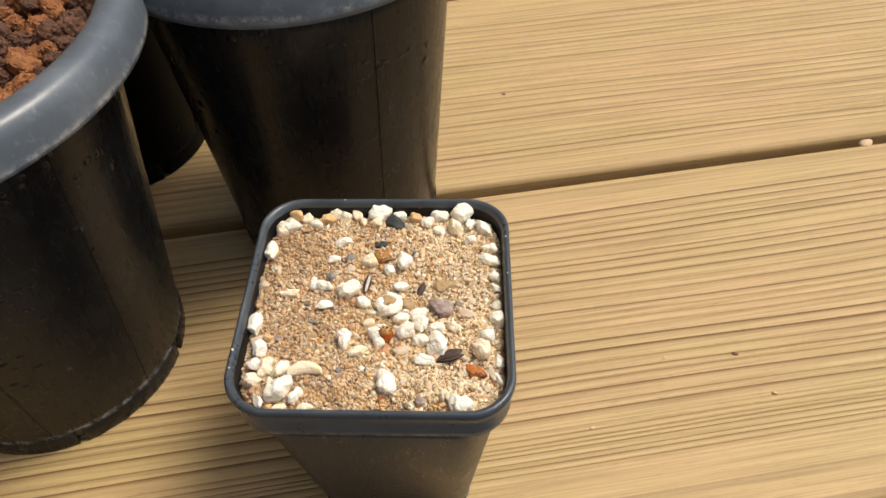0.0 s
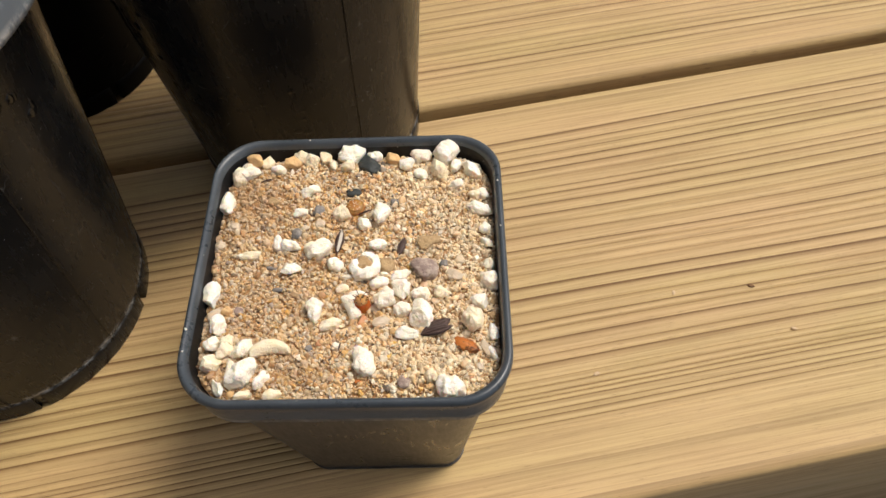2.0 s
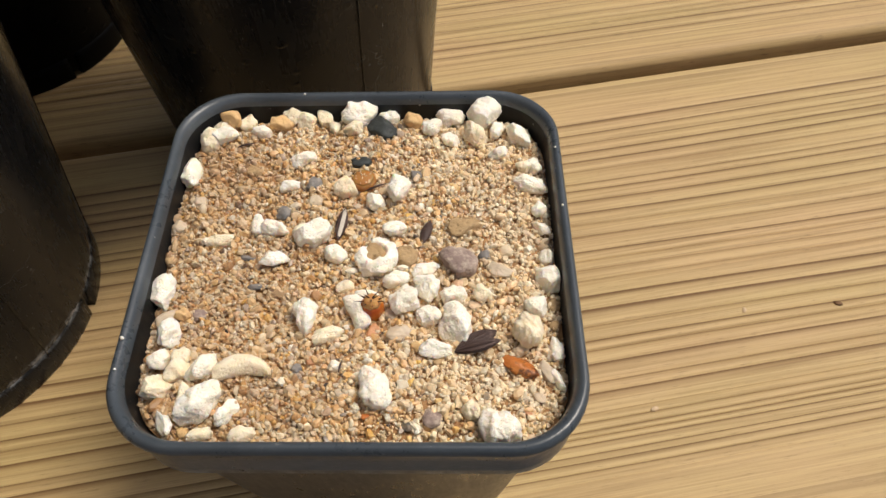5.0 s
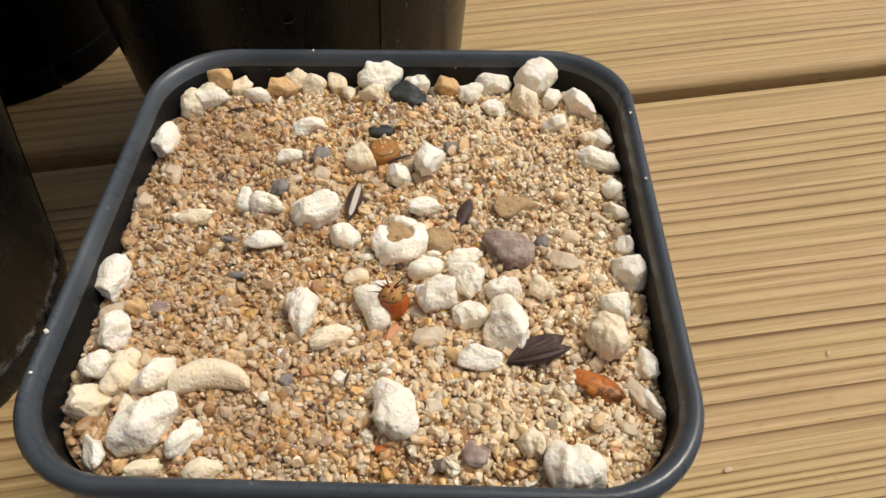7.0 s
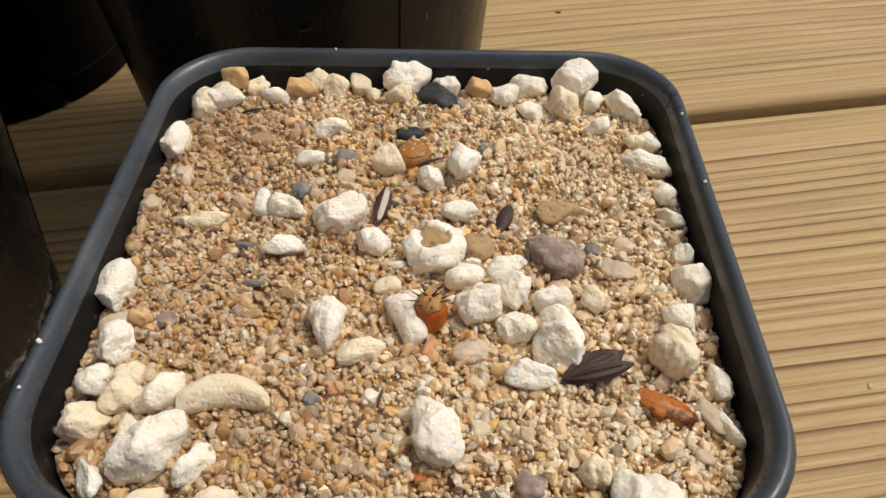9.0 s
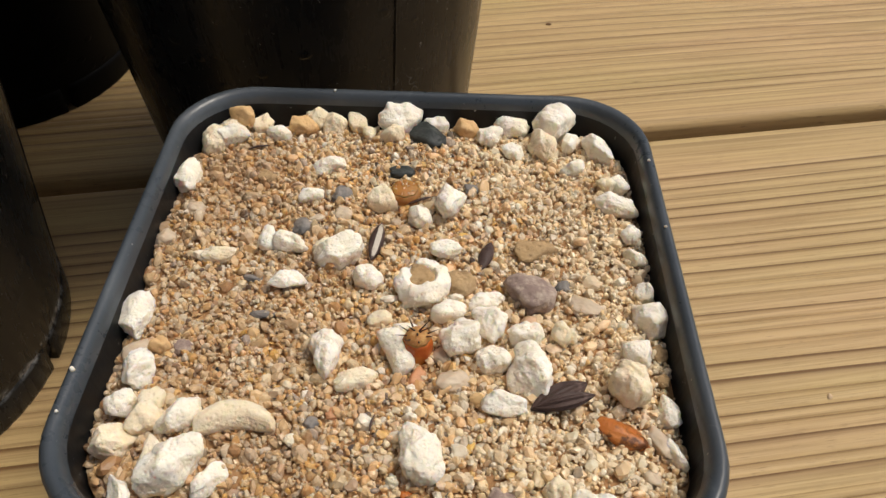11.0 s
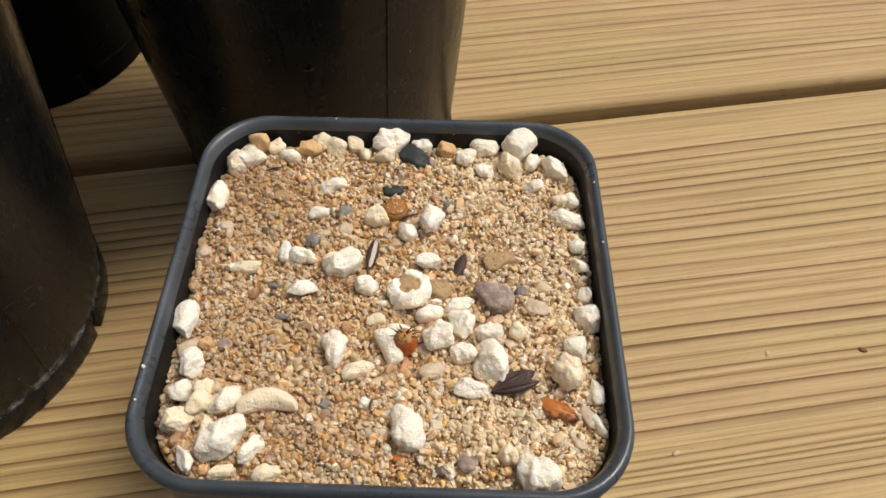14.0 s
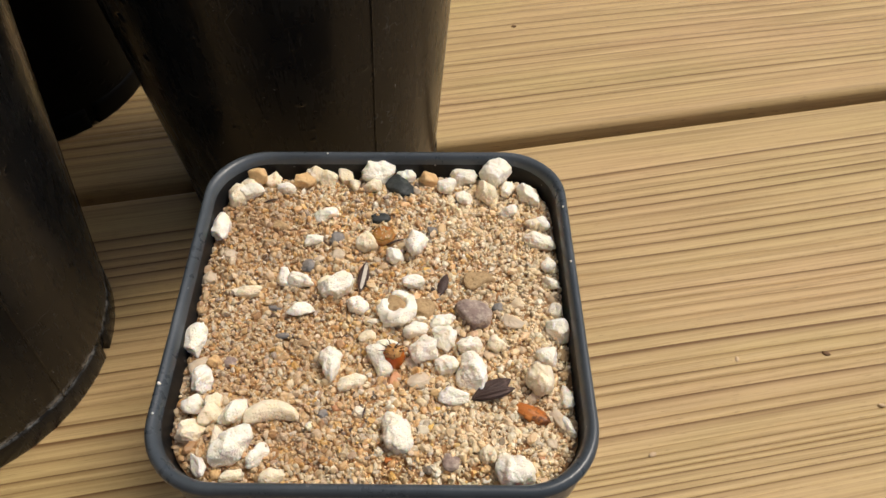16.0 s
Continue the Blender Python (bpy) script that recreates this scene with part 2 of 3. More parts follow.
SPINE_PALE = plain_material("pale_spine", (0.70, 0.55, 0.38), (0.62, 0.45, 0.28), 900, 0.6)
CHIP = plain_material("wood_chip", (0.62, 0.47, 0.30), (0.50, 0.34, 0.20), 800, 0.7)
CHIP_DARK = plain_material("dark_debris", (0.20, 0.11, 0.05), (0.12, 0.07, 0.04), 800, 0.8)


# ---- mesh helpers ----
def link_mesh(name, verts, faces, material, smooth=True):
    me = bpy.data.meshes.new(name)
    me.from_pydata([tuple(v) for v in verts], [], [tuple(f) for f in faces])
    me.materials.append(material)
    me.polygons.foreach_set("use_smooth", [smooth] * len(me.polygons))
    me.update()
    return me


def part(name, mesh, parent, label="", m=None):
    ob = new(name, mesh)
    ob.parent = parent
    if m is not None:
        ob.matrix_basis = m
    return tagged(ob, label)


def loft(rings, closed_ends=(False, False)):
    """Vertices and faces of a skin through rings of equal length."""
    n = len(rings[0])
    verts = [p for r in rings for p in r]
    faces = [(i * n + j, i * n + (j + 1) % n, (i + 1) * n + (j + 1) % n, (i + 1) * n + j) for i in range(len(rings) - 1) for j in range(n)]
    if closed_ends[0]:
        faces.append(tuple(reversed(range(n))))
    if closed_ends[1]:
        faces.append(tuple((len(rings) - 1) * n + j for j in range(n)))
    return verts, faces


def square_ring(half, r, z, corner=10, side=8):
    """A rounded square, in centimetres."""
    pts = []
    for k in range(4):
        a0 = k * math.pi / 2
        cx, cy = (half - r) * (1, -1, -1, 1)[k], (half - r) * (1, 1, -1, -1)[k]
        arc = [(cx + r * math.cos(a0 + i / corner * math.pi / 2), cy + r * math.sin(a0 + i / corner * math.pi / 2)) for i in range(corner + 1)]
        pts += arc
        nx, ny = (half - r) * (1, -1, -1, 1)[(k + 1) % 4], (half - r) * (1, 1, -1, -1)[(k + 1) % 4]
        e = (nx + r * math.cos(a0 + math.pi / 2), ny + r * math.sin(a0 + math.pi / 2))
        s = arc[-1]
        pts += [(s[0] + (e[0] - s[0]) * i / side, s[1] + (e[1] - s[1]) * i / side) for i in range(1, side)]
    k = POT_SKEW * min(z / 7.4, 1.0)
    bulge = 1 + POT_BULGE * min(z / 7.4, 1.0)
    return [((x - k * y) * CM, (y * (bulge if y < 0 else 1.0) - k * x) * CM, z * POT_UP * CM) for x, y in pts]


def round_ring(r, z, n=96):
    return [(r * CM * math.cos(2 * math.pi * i / n), r * CM * math.sin(2 * math.pi * i / n), z * CM) for i in range(n)]


def ico(level):
    bm = bmesh.new()
    bmesh.ops.create_icosphere(bm, subdivisions=level, radius=1.0)
    v = np.array([p.co[:] for p in bm.verts])
    f = [tuple(q.index for q in fc.verts) for fc in bm.faces]
    bm.free()
    return v, f


ICO1, ICO2, ICO3, ICO4, ICO5 = ico(1), ico(2), ico(3), ico(4), ico(5)


def lump(rng, ball, planes=11, hard=9.0, rough=0.05, scale=2.2, blunt=0.0, fall=0.9, cut=(0.68, 1.05)):
    """Points of a rough stone of about unit radius: a ball cut by soft planes, then roughened."""
    v, f = ball
    n = rng.normal(size=(planes, 3))
    n /= np.linalg.norm(n, axis=1)[:, None]
    d = rng.uniform(cut[0], cut[1], planes)
    q = np.maximum(v @ n.T, 0.02) / d
    r = 1.0 / ((q ** hard).sum(axis=1) + 0.9 ** hard) ** (1 / hard)
    if blunt:
        r = r * (1 - blunt + blunt / (np.abs(v) ** 5).sum(axis=1) ** 0.2)
    off = rng.uniform(-50, 50, 3)
    r = r * np.array([1 + rough * noise.fractal(Vector(p * scale + off), fall, 2.2, 5) for p in v])
    return v * r[:, None], f


# ---- ground and deck ----
def flat_sheet(name, half, z, material):
    n = 24
    g = np.linspace(-1, 1, n + 1)
    xs = np.sign(g) * np.abs(g) ** 3 * half
    verts = [(x, y, z) for y in xs for x in xs]
    faces = [(j * (n + 1) + i, j * (n + 1) + i + 1, (j + 1) * (n + 1) + i + 1, (j + 1) * (n + 1) + i) for j in range(n) for i in range(n)]
    return new(name, link_mesh(name, verts, faces, material))


ground = tagged(flat_sheet("ground", 400.0, -0.16, PAVING), "grey concrete paving below the timber deck", "ground", kind="structure")
# invented wall out of view, there to cut sky light from the left
def add_shade_wall():
    bm = bmesh.new()
    bmesh.ops.create_cube(bm, size=1.0)
    bmesh.ops.scale(bm, vec=(0.12, 4.2, 2.4), verts=bm.verts)
    bmesh.ops.bevel(bm, geom=bm.edges[:], offset=0.01, segments=2, affect="EDGES")
    me = bpy.data.meshes.new("wall_west")
    bm.to_mesh(me)
    bm.free()
    me.materials.append(RENDER_WALL)
    wall = new("wall_west", me)
    wall.matrix_basis = pose(-0.58, 0.35, 1.04, 0, 0, DECK_TURN)
    tagged(wall, "plain grey-brown wall added out of view to shade the deck's left side", "wall", kind="structure")


add_shade_wall()
deck = tagged(new("deck"), "pale pressure-treated pine deck with raised grain", "deck", kind="structure")
deck.matrix_basis = pose(0, 0, 0, 0, 0, DECK_TURN)


def board(v0, v1, zones, seed, fine=True):
    """A deck board along the local x axis from v0 to v1 (cm), its growth rings standing proud as soft ridges.
    zones: (to this v, ring spacing, ridge height, line strength)."""
    rng = np.random.default_rng(seed)
    edges, height, strength, at = [v0 - 3], [], [], v0 - 3
    while at < v1 + 3:
        zone = next((q for q in zones if at < q[0]), zones[-1])
        at = min(at + zone[1] * rng.uniform(0.6, 1.45), zone[0] + 0.01)
        edges.append(at)
        height.append(zone[2] * rng.uniform(0.7, 1.25))
        strength.append(zone[3] * rng.uniform(0.3, 1.25))
    edges, height, strength = np.array(edges), np.array(height), np.array(strength)
    us = np.concatenate([np.linspace(-50, -46, 2), np.arange(-44, 72, 1.1 if fine else 6), np.linspace(74, 220, 12)])
    arris = 0.32
    steps = (0.015, 0.1, 0.22, 0.4, 0.58, 0.72, 0.83, 0.9, 0.955, 0.99) if fine else (0.02, 0.5, 0.98)
    vs = [lo + q * (hi - lo) for lo, hi in zip(edges[:-1], edges[1:]) for q in steps]
    vs += [v0, v1] + [e for q in (0.02, 0.06, 0.12, 0.2, 0.3) for e in (v0 + q, v1 - q)]
    vs = np.array(sorted(e for e in vs if v0 <= e <= v1))
    k1 = np.clip(np.searchsorted(edges, vs, side="right") - 1, 0, len(height) - 1)
    U, G = np.meshgrid(us, vs, indexing="ij")
    k = np.tile(k1, (len(us), 1))
    p = np.clip((G - edges[k]) / (edges[k + 1] - edges[k]), 0, 1)
    # the grain wanders along the board, and the mesh with it
    ph = rng.uniform(0, 6.28, 6)
    wander = 0.16 * np.sin(U / 17 + ph[0] + G * 0.10) + 0.10 * np.sin(U / 7.3 + ph[1] + G * 0.25) + 0.035 * np.sin(U / 3.1 + ph[2] + G * 0.6) + 0.010 * np.clip(U, -45, 45) * np.sin(G * 0.2 + ph[3])
    V = G - wander * np.clip(np.minimum(G - v0, v1 - G) / 2.2, 0, 1)
    Z = height[k] * (np.sqrt(np.clip(np.sin(np.pi * p ** 0.8), 0, 1)) - 0.8)
    end = np.minimum(V - v0, v1 - V)
    drop = np.where(end < arris, arris - np.sqrt(np.maximum(arris ** 2 - (arris - end) ** 2, 0)), 0)
    Z = np.where(end < arris, Z * (end / arris), Z) - drop
    nu, nv = U.shape
    # sides and underside follow the top's first and last row
    extra = [(v0, -1.4), (v0 + 0.02, -9.0)], [(v1, -1.4), (v1 - 0.02, -9.0)]
    VV = np.concatenate([np.tile([q[0] for q in reversed(extra[0])], (nu, 1)), V, np.tile([q[0] for q in extra[1]], (nu, 1))], axis=1)
    ZZ = np.concatenate([np.tile([q[1] for q in reversed(extra[0])], (nu, 1)), Z, np.tile([q[1] for q in extra[1]], (nu, 1))], axis=1)
    PP = np.concatenate([np.full((nu, 2), 0.35), p, np.full((nu, 2), 0.35)], axis=1)
    TT_ = np.concatenate([np.full((nu, 2), 0.5), strength[k], np.full((nu, 2), 0.5)], axis=1)
    UU = np.tile(us[:, None], (1, nv + 4))
    nv += 4
    verts = np.stack([UU, VV, ZZ], axis=2).reshape(-1, 3) * CM
    i, j = np.meshgrid(np.arange(nu - 1), np.arange(nv - 1), indexing="ij")
    a = (i * nv + j).ravel()
    faces = np.stack([a, a + nv, a + nv + 1, a + 1], axis=1).tolist()
    under = list(range(nu - 1))
    faces += [(q * nv, q * nv + nv - 1, (q + 1) * nv + nv - 1, (q + 1) * nv) for q in under]
    me = link_mesh("deck_board", verts, faces, WOOD)
    for key, val in (("ring", PP), ("tone", TT_)):
        me.attributes.new(key, "FLOAT", "POINT").data.foreach_set("value", val.reshape(-1).astype(np.float32))
    return part("deck_board", me, deck)


board(-4.40, 11.12, ((-2.0, 0.75, 0.008, 0.55), (-0.35, 0.185, 0.036, 1.6), (9.3, 0.38, 0.062, 1.95), (20, 1.0, 0.010, 0.45)), 3)
board(11.72, 27.3, ((12.9, 0.9, 0.012, 0.5), (24.6, 0.42, 0.060, 1.8), (40, 1.2, 0.012, 0.5)), 8)
for row in range(5):
    board(27.95 + row * 16.25, 43.5 + row * 16.25, ((30 + row * 16.25, 1.2, 0.01, 0.4), (42 + row * 16.25, 0.6, 0.035, 0.8), (300, 1.2, 0.01, 0.4)), 20 + row, fine=False)


# ---- round nursery pots ----
def nursery_pot(x, y, r0, r1, rim_r, lip_r, h, label, seams, turn=0, skin=BLACK):
    """A round tapered pot: r0 at the base, r1 under the rim, rim_r the rim's outer edge, lip_r its inner lip, h its height (cm)."""
    pot = tagged(new("nursery_pot"), label, "plant pot", "round nursery pots")
    pot.matrix_basis = pose(x * CM, y * CM, 0, 0, 0, turn)
    skirt = h - 1.15

    def r_at(z):
        return r0 + (r1 - r0) * z / skirt

    wall = [(r0 - 0.35, 0.16), (r0 - 0.08, 0.16), (r0, 0.28)]
    wall += [(r_at(z), z) for z in np.linspace(0.9, skirt + 0.25, 12)]
    wall += [(r1 - 0.16, skirt + 0.25)] + [(r_at(z) - 0.18, z) for z in np.linspace(skirt, 0.7, 8)]
    wall += [(0.8, 0.6)]
    v, f = loft([round_ring(r, z) for r, z in wall], (False, True))
    part("wall", link_mesh("pot_wall", v, f, skin), pot)
    prof = [(r1 - 0.05, skirt + 0.12), (rim_r - 0.10, skirt + 0.0), (rim_r, skirt + 0.02), (rim_r - 0.01, skirt + 0.15), (rim_r - 0.10, h - 0.42), (rim_r - 0.22, h - 0.16), (rim_r - 0.42, h - 0.03),
            (rim_r - 0.62, h), (lip_r + 0.22, h - 0.04), (lip_r + 0.06, h - 0.12), (lip_r, h - 0.28), (lip_r - 0.04, h - 0.75), (r1 - 0.22, skirt + 0.05)]
    v, f = loft([round_ring(r, z) for r, z in prof])
    part("rim", link_mesh("pot_rim", v, f, BLACK_RIM), pot, "rolled rim with dusty scuffs, a bluish sky sheen put into its colour")
    n = 96
    for k in range(6):
        ks = range(k * 16, k * 16 + 16)
        sec = ((r0 - 0.34, 0.0), (r0 + 0.06, 0.0), (r0 + 0.09, 0.10), (r0 + 0.13, 0.70), (r0 + 0.09, 0.84), (r0 - 0.02, 0.88), (r0 - 0.34, 0.2))
        rows_ = [[(r * CM * math.cos(2 * math.pi * i / n), r * CM * math.sin(2 * math.pi * i / n), z * CM) for r, z in sec] for i in ks]
        v, f = loft(rows_, (True, True))
        part("foot", link_mesh("pot_foot", v, f, skin), pot)
    for a in seams:
        rows_ = []
        for z in np.linspace(0.6, skirt, 14):
            r = r_at(z)
            da = 0.035 / r
            rows_.append([(rr * CM * math.cos(a + d), rr * CM * math.sin(a + d), z * CM) for rr, d in ((r - 0.05, -da), (r + 0.035, -da * 0.4), (r + 0.035, da * 0.4), (r - 0.05, da))])
        v, f = loft(rows_, (True, True))
        part("seam", link_mesh("pot_seam", v, f, skin), pot, "raised moulding seam")
    return pot


left_pot = nursery_pot(-12.7, 3.75, 4.27, 5.74, 6.84, 5.80, 13.5, "black plastic nursery pot filled with red scoria", (-1.25, -0.45, 0.6))
back_pot = nursery_pot(-3.32, 11.2, 3.98, 5.16, 5.88, 4.95, 13.35, "black plastic nursery pot with water spots, on the deck", (-0.95, 1.2))
nursery_pot(-14.64, 16.0, 4.23, 5.25, 5.7, 4.9, 13.5, "black plastic nursery pot standing behind, shade put into its colour", (-0.5,), 20, SHADED_BLACK)


def water_drops(pot, r0, r1, skirt, patches, seed):
    """Flat beads of water clinging to a pot's wall; patches: (angle, height in cm, spread, count)."""
    rng = np.random.default_rng(seed)
    meshes = []
    for _ in range(5):
        p, f = lump(rng, ICO2, 5, 6.0, 0.25, 1.6)
        meshes.append(link_mesh("water_drop", p * 0.001, f, WET))
    for angle, height, spread, count in patches:
        for _ in range(count):
            a, z = angle + rng.normal() * spread, min(max(height + rng.normal() * spread * 5.5, 0.9), skirt - 0.2)
            r = r0 + (r1 - r0) * z / skirt
            s = rng.uniform(0.45, 1.35)
            m = pose(r * CM * math.cos(a), r * CM * math.sin(a), z * CM, 0, 0, math.degrees(a)) @ Matrix.Diagonal((0.35 * s, s * rng.uniform(0.7, 1.5), s * rng.uniform(0.7, 1.4), 1))
            part("water_drop", meshes[int(rng.integers(5))], pot, "", m)


water_drops(left_pot, 4.27, 5.74, 12.35, ((-0.62, 11.3, 0.10, 12), (-0.25, 10.3, 0.12, 10), (-1.15, 5.0, 0.14, 14), (-0.75, 8.0, 0.2, 8)), 31)
water_drops(back_pot, 3.98, 5.16, 12.2, ((-0.75, 9.5, 0.16, 16), (-1.5, 11.5, 0.14, 12), (-2.2, 9.5, 0.2, 8)), 32)


# ---- red scoria in the round pot ----
def scoria_fill(cx, cy, radius, z):
    rng = np.random.default_rng(5)
    v, f = loft([round_ring(0.01, z - 0.9, 48), round_ring(radius + 0.1, z - 0.9, 48)])
    bed = new("pot_soil", link_mesh("pot_soil", v, f, SOIL))
    bed.matrix_basis = pose(cx * CM, cy * CM, 0)
    tagged(bed, "dark scoria grit filling the nursery pot", "soil", kind="stuff")
    meshes = []
    for k in range(10):
        p, fc = lump(rng, ICO5, 10, 12.0, 0.20, 2.6, 0.3, 0.6)
        meshes.append(link_mesh("scoria_stone", p * 0.0035, fc, SCORIA_DARK if k % 5 in (1, 3) else SCORIA))
    spots = []
    for size, count in ((0.38, 70), (0.28, 170), (0.19, 260)):
        for _ in range(count * 12):
            if sum(1 for s in spots if s[2] == size) >= count:
                break
            a, r = rng.uniform(0, 6.283), radius * math.sqrt(rng.uniform(0, 1))
            px, py = r * math.cos(a), r * math.sin(a)
            if r + size * 0.7 > radius:
                continue
            if all(math.hypot(px - q[0], py - q[1]) > 0.86 * (size + q[2]) for q in spots):
                spots.append((px, py, size))
    for px, py, size in spots:
        ob = new("scoria_stone", meshes[int(rng.integers(10))])
        s = size / 0.35 * rng.uniform(0.9, 1.15)
        m = pose((cx + px) * CM, (cy + py) * CM, (z - 0.75 * size + rng.uniform(-0.20, 0.18)) * CM, *rng.uniform(0, 360, 3))
        ob.matrix_basis = m @ Matrix.Diagonal((s * 1.15, s, s * 0.85, 1))
        tagged(ob, "rough red-brown porous scoria stone in the nursery pot", "stone", "scoria stones")


scoria_fill(-12.7, 3.75, 5.7, 12.75)


# ---- the small square pot ----
POT_UP = 7.86 / 7.495      # the pot's height over that of its sections
POT_BULGE = 0.032           # and its front side bows outwards
POT_SKEW = 0.010            # the soft pot is pressed slightly out of square at its rim


def square_pot():
    pot = tagged(new("square_pot"), "small dark grey square plastic pot filled with sand and pumice", "plant pot")
    outer = [(2.05, 0.55, 0.14), (2.20, 0.62, 0.14), (2.26, 0.66, 0.24)]
    outer += [(2.26 + (3.22 - 2.26) * (z - 0.24) / 6.2, 0.66 + 0.54 * (z - 0.24) / 6.2, z) for z in np.linspace(0.8, 6.44, 10)]
    inner = [(3.12, 1.18, 6.44)] + [(3.10 - (3.10 - 2.1) * (6.4 - z) / 6.0, 1.15 - 0.55 * (6.4 - z) / 6.0, z) for z in np.linspace(6.3, 0.5, 6)]
    v, f = loft([square_ring(*q) for q in outer + inner], (False, True))
    part("wall", link_mesh("square_wall", v, f, GREY), pot)
    prof = [(3.16, 1.02, 6.50), (3.33, 1.06, 6.40), (3.37, 1.08, 6.42), (3.375, 1.09, 6.60), (3.385, 1.09, 6.95), (3.41, 1.10, 7.16), (3.445, 1.12, 7.25), (3.468, 1.13, 7.34), (3.46, 1.12, 7.43), (3.425, 1.11, 7.485),
            (3.38, 1.08, 7.495), (3.32, 1.06, 7.46), (3.285, 1.04, 7.38), (3.27, 1.04, 7.30)]
    lining = [(3.27, 1.04, 7.30), (3.255, 1.04, 7.15), (3.20, 1.02, 6.55), (3.12, 1.01, 6.40)]
    v, f = loft([square_ring(*q) for q in prof])
    part("rim", link_mesh("square_rim", v, f, GREY_RIM), pot, "smooth rolled rim, sky sheen put into its blue-grey colour")
    v, f = loft([square_ring(*q) for q in lining])
    part("inner_wall", link_mesh("square_lining", v, f, INNER), pot, "dull inner wall, shade put into its black, with a few dust specks")
    ring = 4 * (11 + 7)
    for k in range(4):
        ids = [(k * 18 + i) % ring for i in range(-5, 16)]
        lo, mid, hi, inn = square_ring(2.24, 0.62, 0.0), square_ring(2.27, 0.64, 0.12), square_ring(2.28, 0.66, 0.26), square_ring(2.05, 0.55, 0.0)
        v, f = loft([[lo[i], mid[i], hi[i], inn[i]] for i in ids], (True, True))
        part("foot", link_mesh("square_foot", v, f, GREY), pot)
    return pot


square_pot()
SAND_Z = 7.41


def sand_height(x, y):
    """Height of the sand, in centimetres, at a place in centimetres."""
    edge = max(abs(x), abs(y))
    z = SAND_Z + 0.05 * noise.noise(Vector((x * 0.7, y * 0.7, 3.1))) + 0.06 * noise.noise(Vector((x * 1.9, y * 1.9, 9.1))) + 0.03 * noise.noise(Vector((x * 4.5, y * 4.5, 1.7)))
    z -= 0.16 * max(0.0, (edge - 2.65) / 0.6) ** 1.5
    # a low heap against the rim
    z += 0.17 * math.exp(-((x + 3.0) / 0.55) ** 2 - ((y - 0.75) / 0.85) ** 2)
    return z


def inside_pot(x, y, half=3.22, r=1.16):
    x, y = x + POT_SKEW * y, y + POT_SKEW * x
    y = y / (1 + POT_BULGE) if y < 0 else y
    qx, qy = max(abs(x) - (half - r), 0), max(abs(y) - (half - r), 0)
    return math.hypot(qx, qy) < r and abs(x) < half and abs(y) < half


def sand():
    rings = []
    for h in np.concatenate([np.linspace(0.05, 2.6, 34), np.linspace(2.66, 3.255, 12)]):
        ring = square_ring(h, h * 0.36, 7.4)
        rings.append([(x, y, (sand_height(x / CM, y / CM) - 0.045) * CM) for x, y, _ in ring])
    verts, faces = loft(rings, (True, False))
    bed = new("sand_bed", link_mesh("sand_bed", verts, faces, SAND_BED))
    tagged(bed, "brown sand bed filling the square pot, darkened as shade between grains", "sand", kind="stuff")
    rng = np.random.default_rng(11)
    kinds = [lump(rng, ICO2, 9, 34.0, 0.10, cut=(0.46, 0.92)) for _ in range(30)]
    small = [lump(rng, ICO1, 5, 30.0, 0.16, cut=(0.48, 0.95)) for _ in range(18)]
    all_v, all_f, base = [], [], 0
    for size, count, stock in ((0.078, 240, kinds), (0.058, 1600, kinds), (0.044, 5200, kinds), (0.032, 6500, kinds), (0.024, 11000, small), (0.017, 9000, small)):
        for _ in range(count):
            x, y = rng.uniform(-3.3, 3.3, 2)
            if not inside_pot(x, y):
                continue
            # coarser grains gather towards the front and one side, finer ones at the back
            if size > 0.03 and rng.uniform() < 0.14 * (y + 3.2) / 3.2 + 0.09 * (x + 3.2) / 3.2:
                continue
            p, f = stock[int(rng.integers(len(stock)))]
            s = size * rng.uniform(0.7, 1.35)
            q = Euler(rng.uniform(0, 6.283, 3)).to_matrix()
            p = (p * np.array([1.50, 1.20, 0.92])) @ np.array(q).T * s
            z = sand_height(x, y) - 0.055 + rng.uniform(0.0, 0.075)
            all_v.append(p + np.array([x, y, z]))
            all_f += [(a + base, b + base, c + base) for a, b, c in f]
            base += len(p)
    verts = np.concatenate(all_v) * CM
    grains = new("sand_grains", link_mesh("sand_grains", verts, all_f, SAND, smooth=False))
    tagged(grains, "coarse tan and orange quartz sand grains in the square pot", "sand", kind="stuff")


sand()
PEBBLE_WORDS = {
    "white": ("pumice_stone", "rough white pumice stone lying on the sand", "pumice stones"),
    "cream": ("pumice_stone", "cream pumice stone stained by the sand", "pumice stones"),
    "tan": ("pumice_stone", "yellowish tan pumice stone on the sand", "pumice stones"),
    "slate": ("slate_pebble", "dark grey-green slate pebble half sunk in sand", "pebbles"),
    "quartz": ("quartz_pebble", "clouded beige quartz pebble half sunk in sand", "pebbles"),
    "terracotta": ("orange_pebble", "small orange-brown pebble in the sand", "pebbles"),
    "purple": ("purple_pebble", "dull purple-brown pebble dusted with sand", "pebbles"),
    "speckled": ("granite_pebble", "small speckled grey granite pebble in the sand", "pebbles"),
    "brown": ("sandstone_pebble", "rough brown sandstone pebble in the sand", "pebbles"),
    "rust": ("rust_pebble", "glossy rust-orange stone with dark stains", "pebbles"),
    "amber": ("amber_pebble", "small amber quartz pebble in the sand", "pebbles"),
}
STONE_RNG = np.random.default_rng(21)


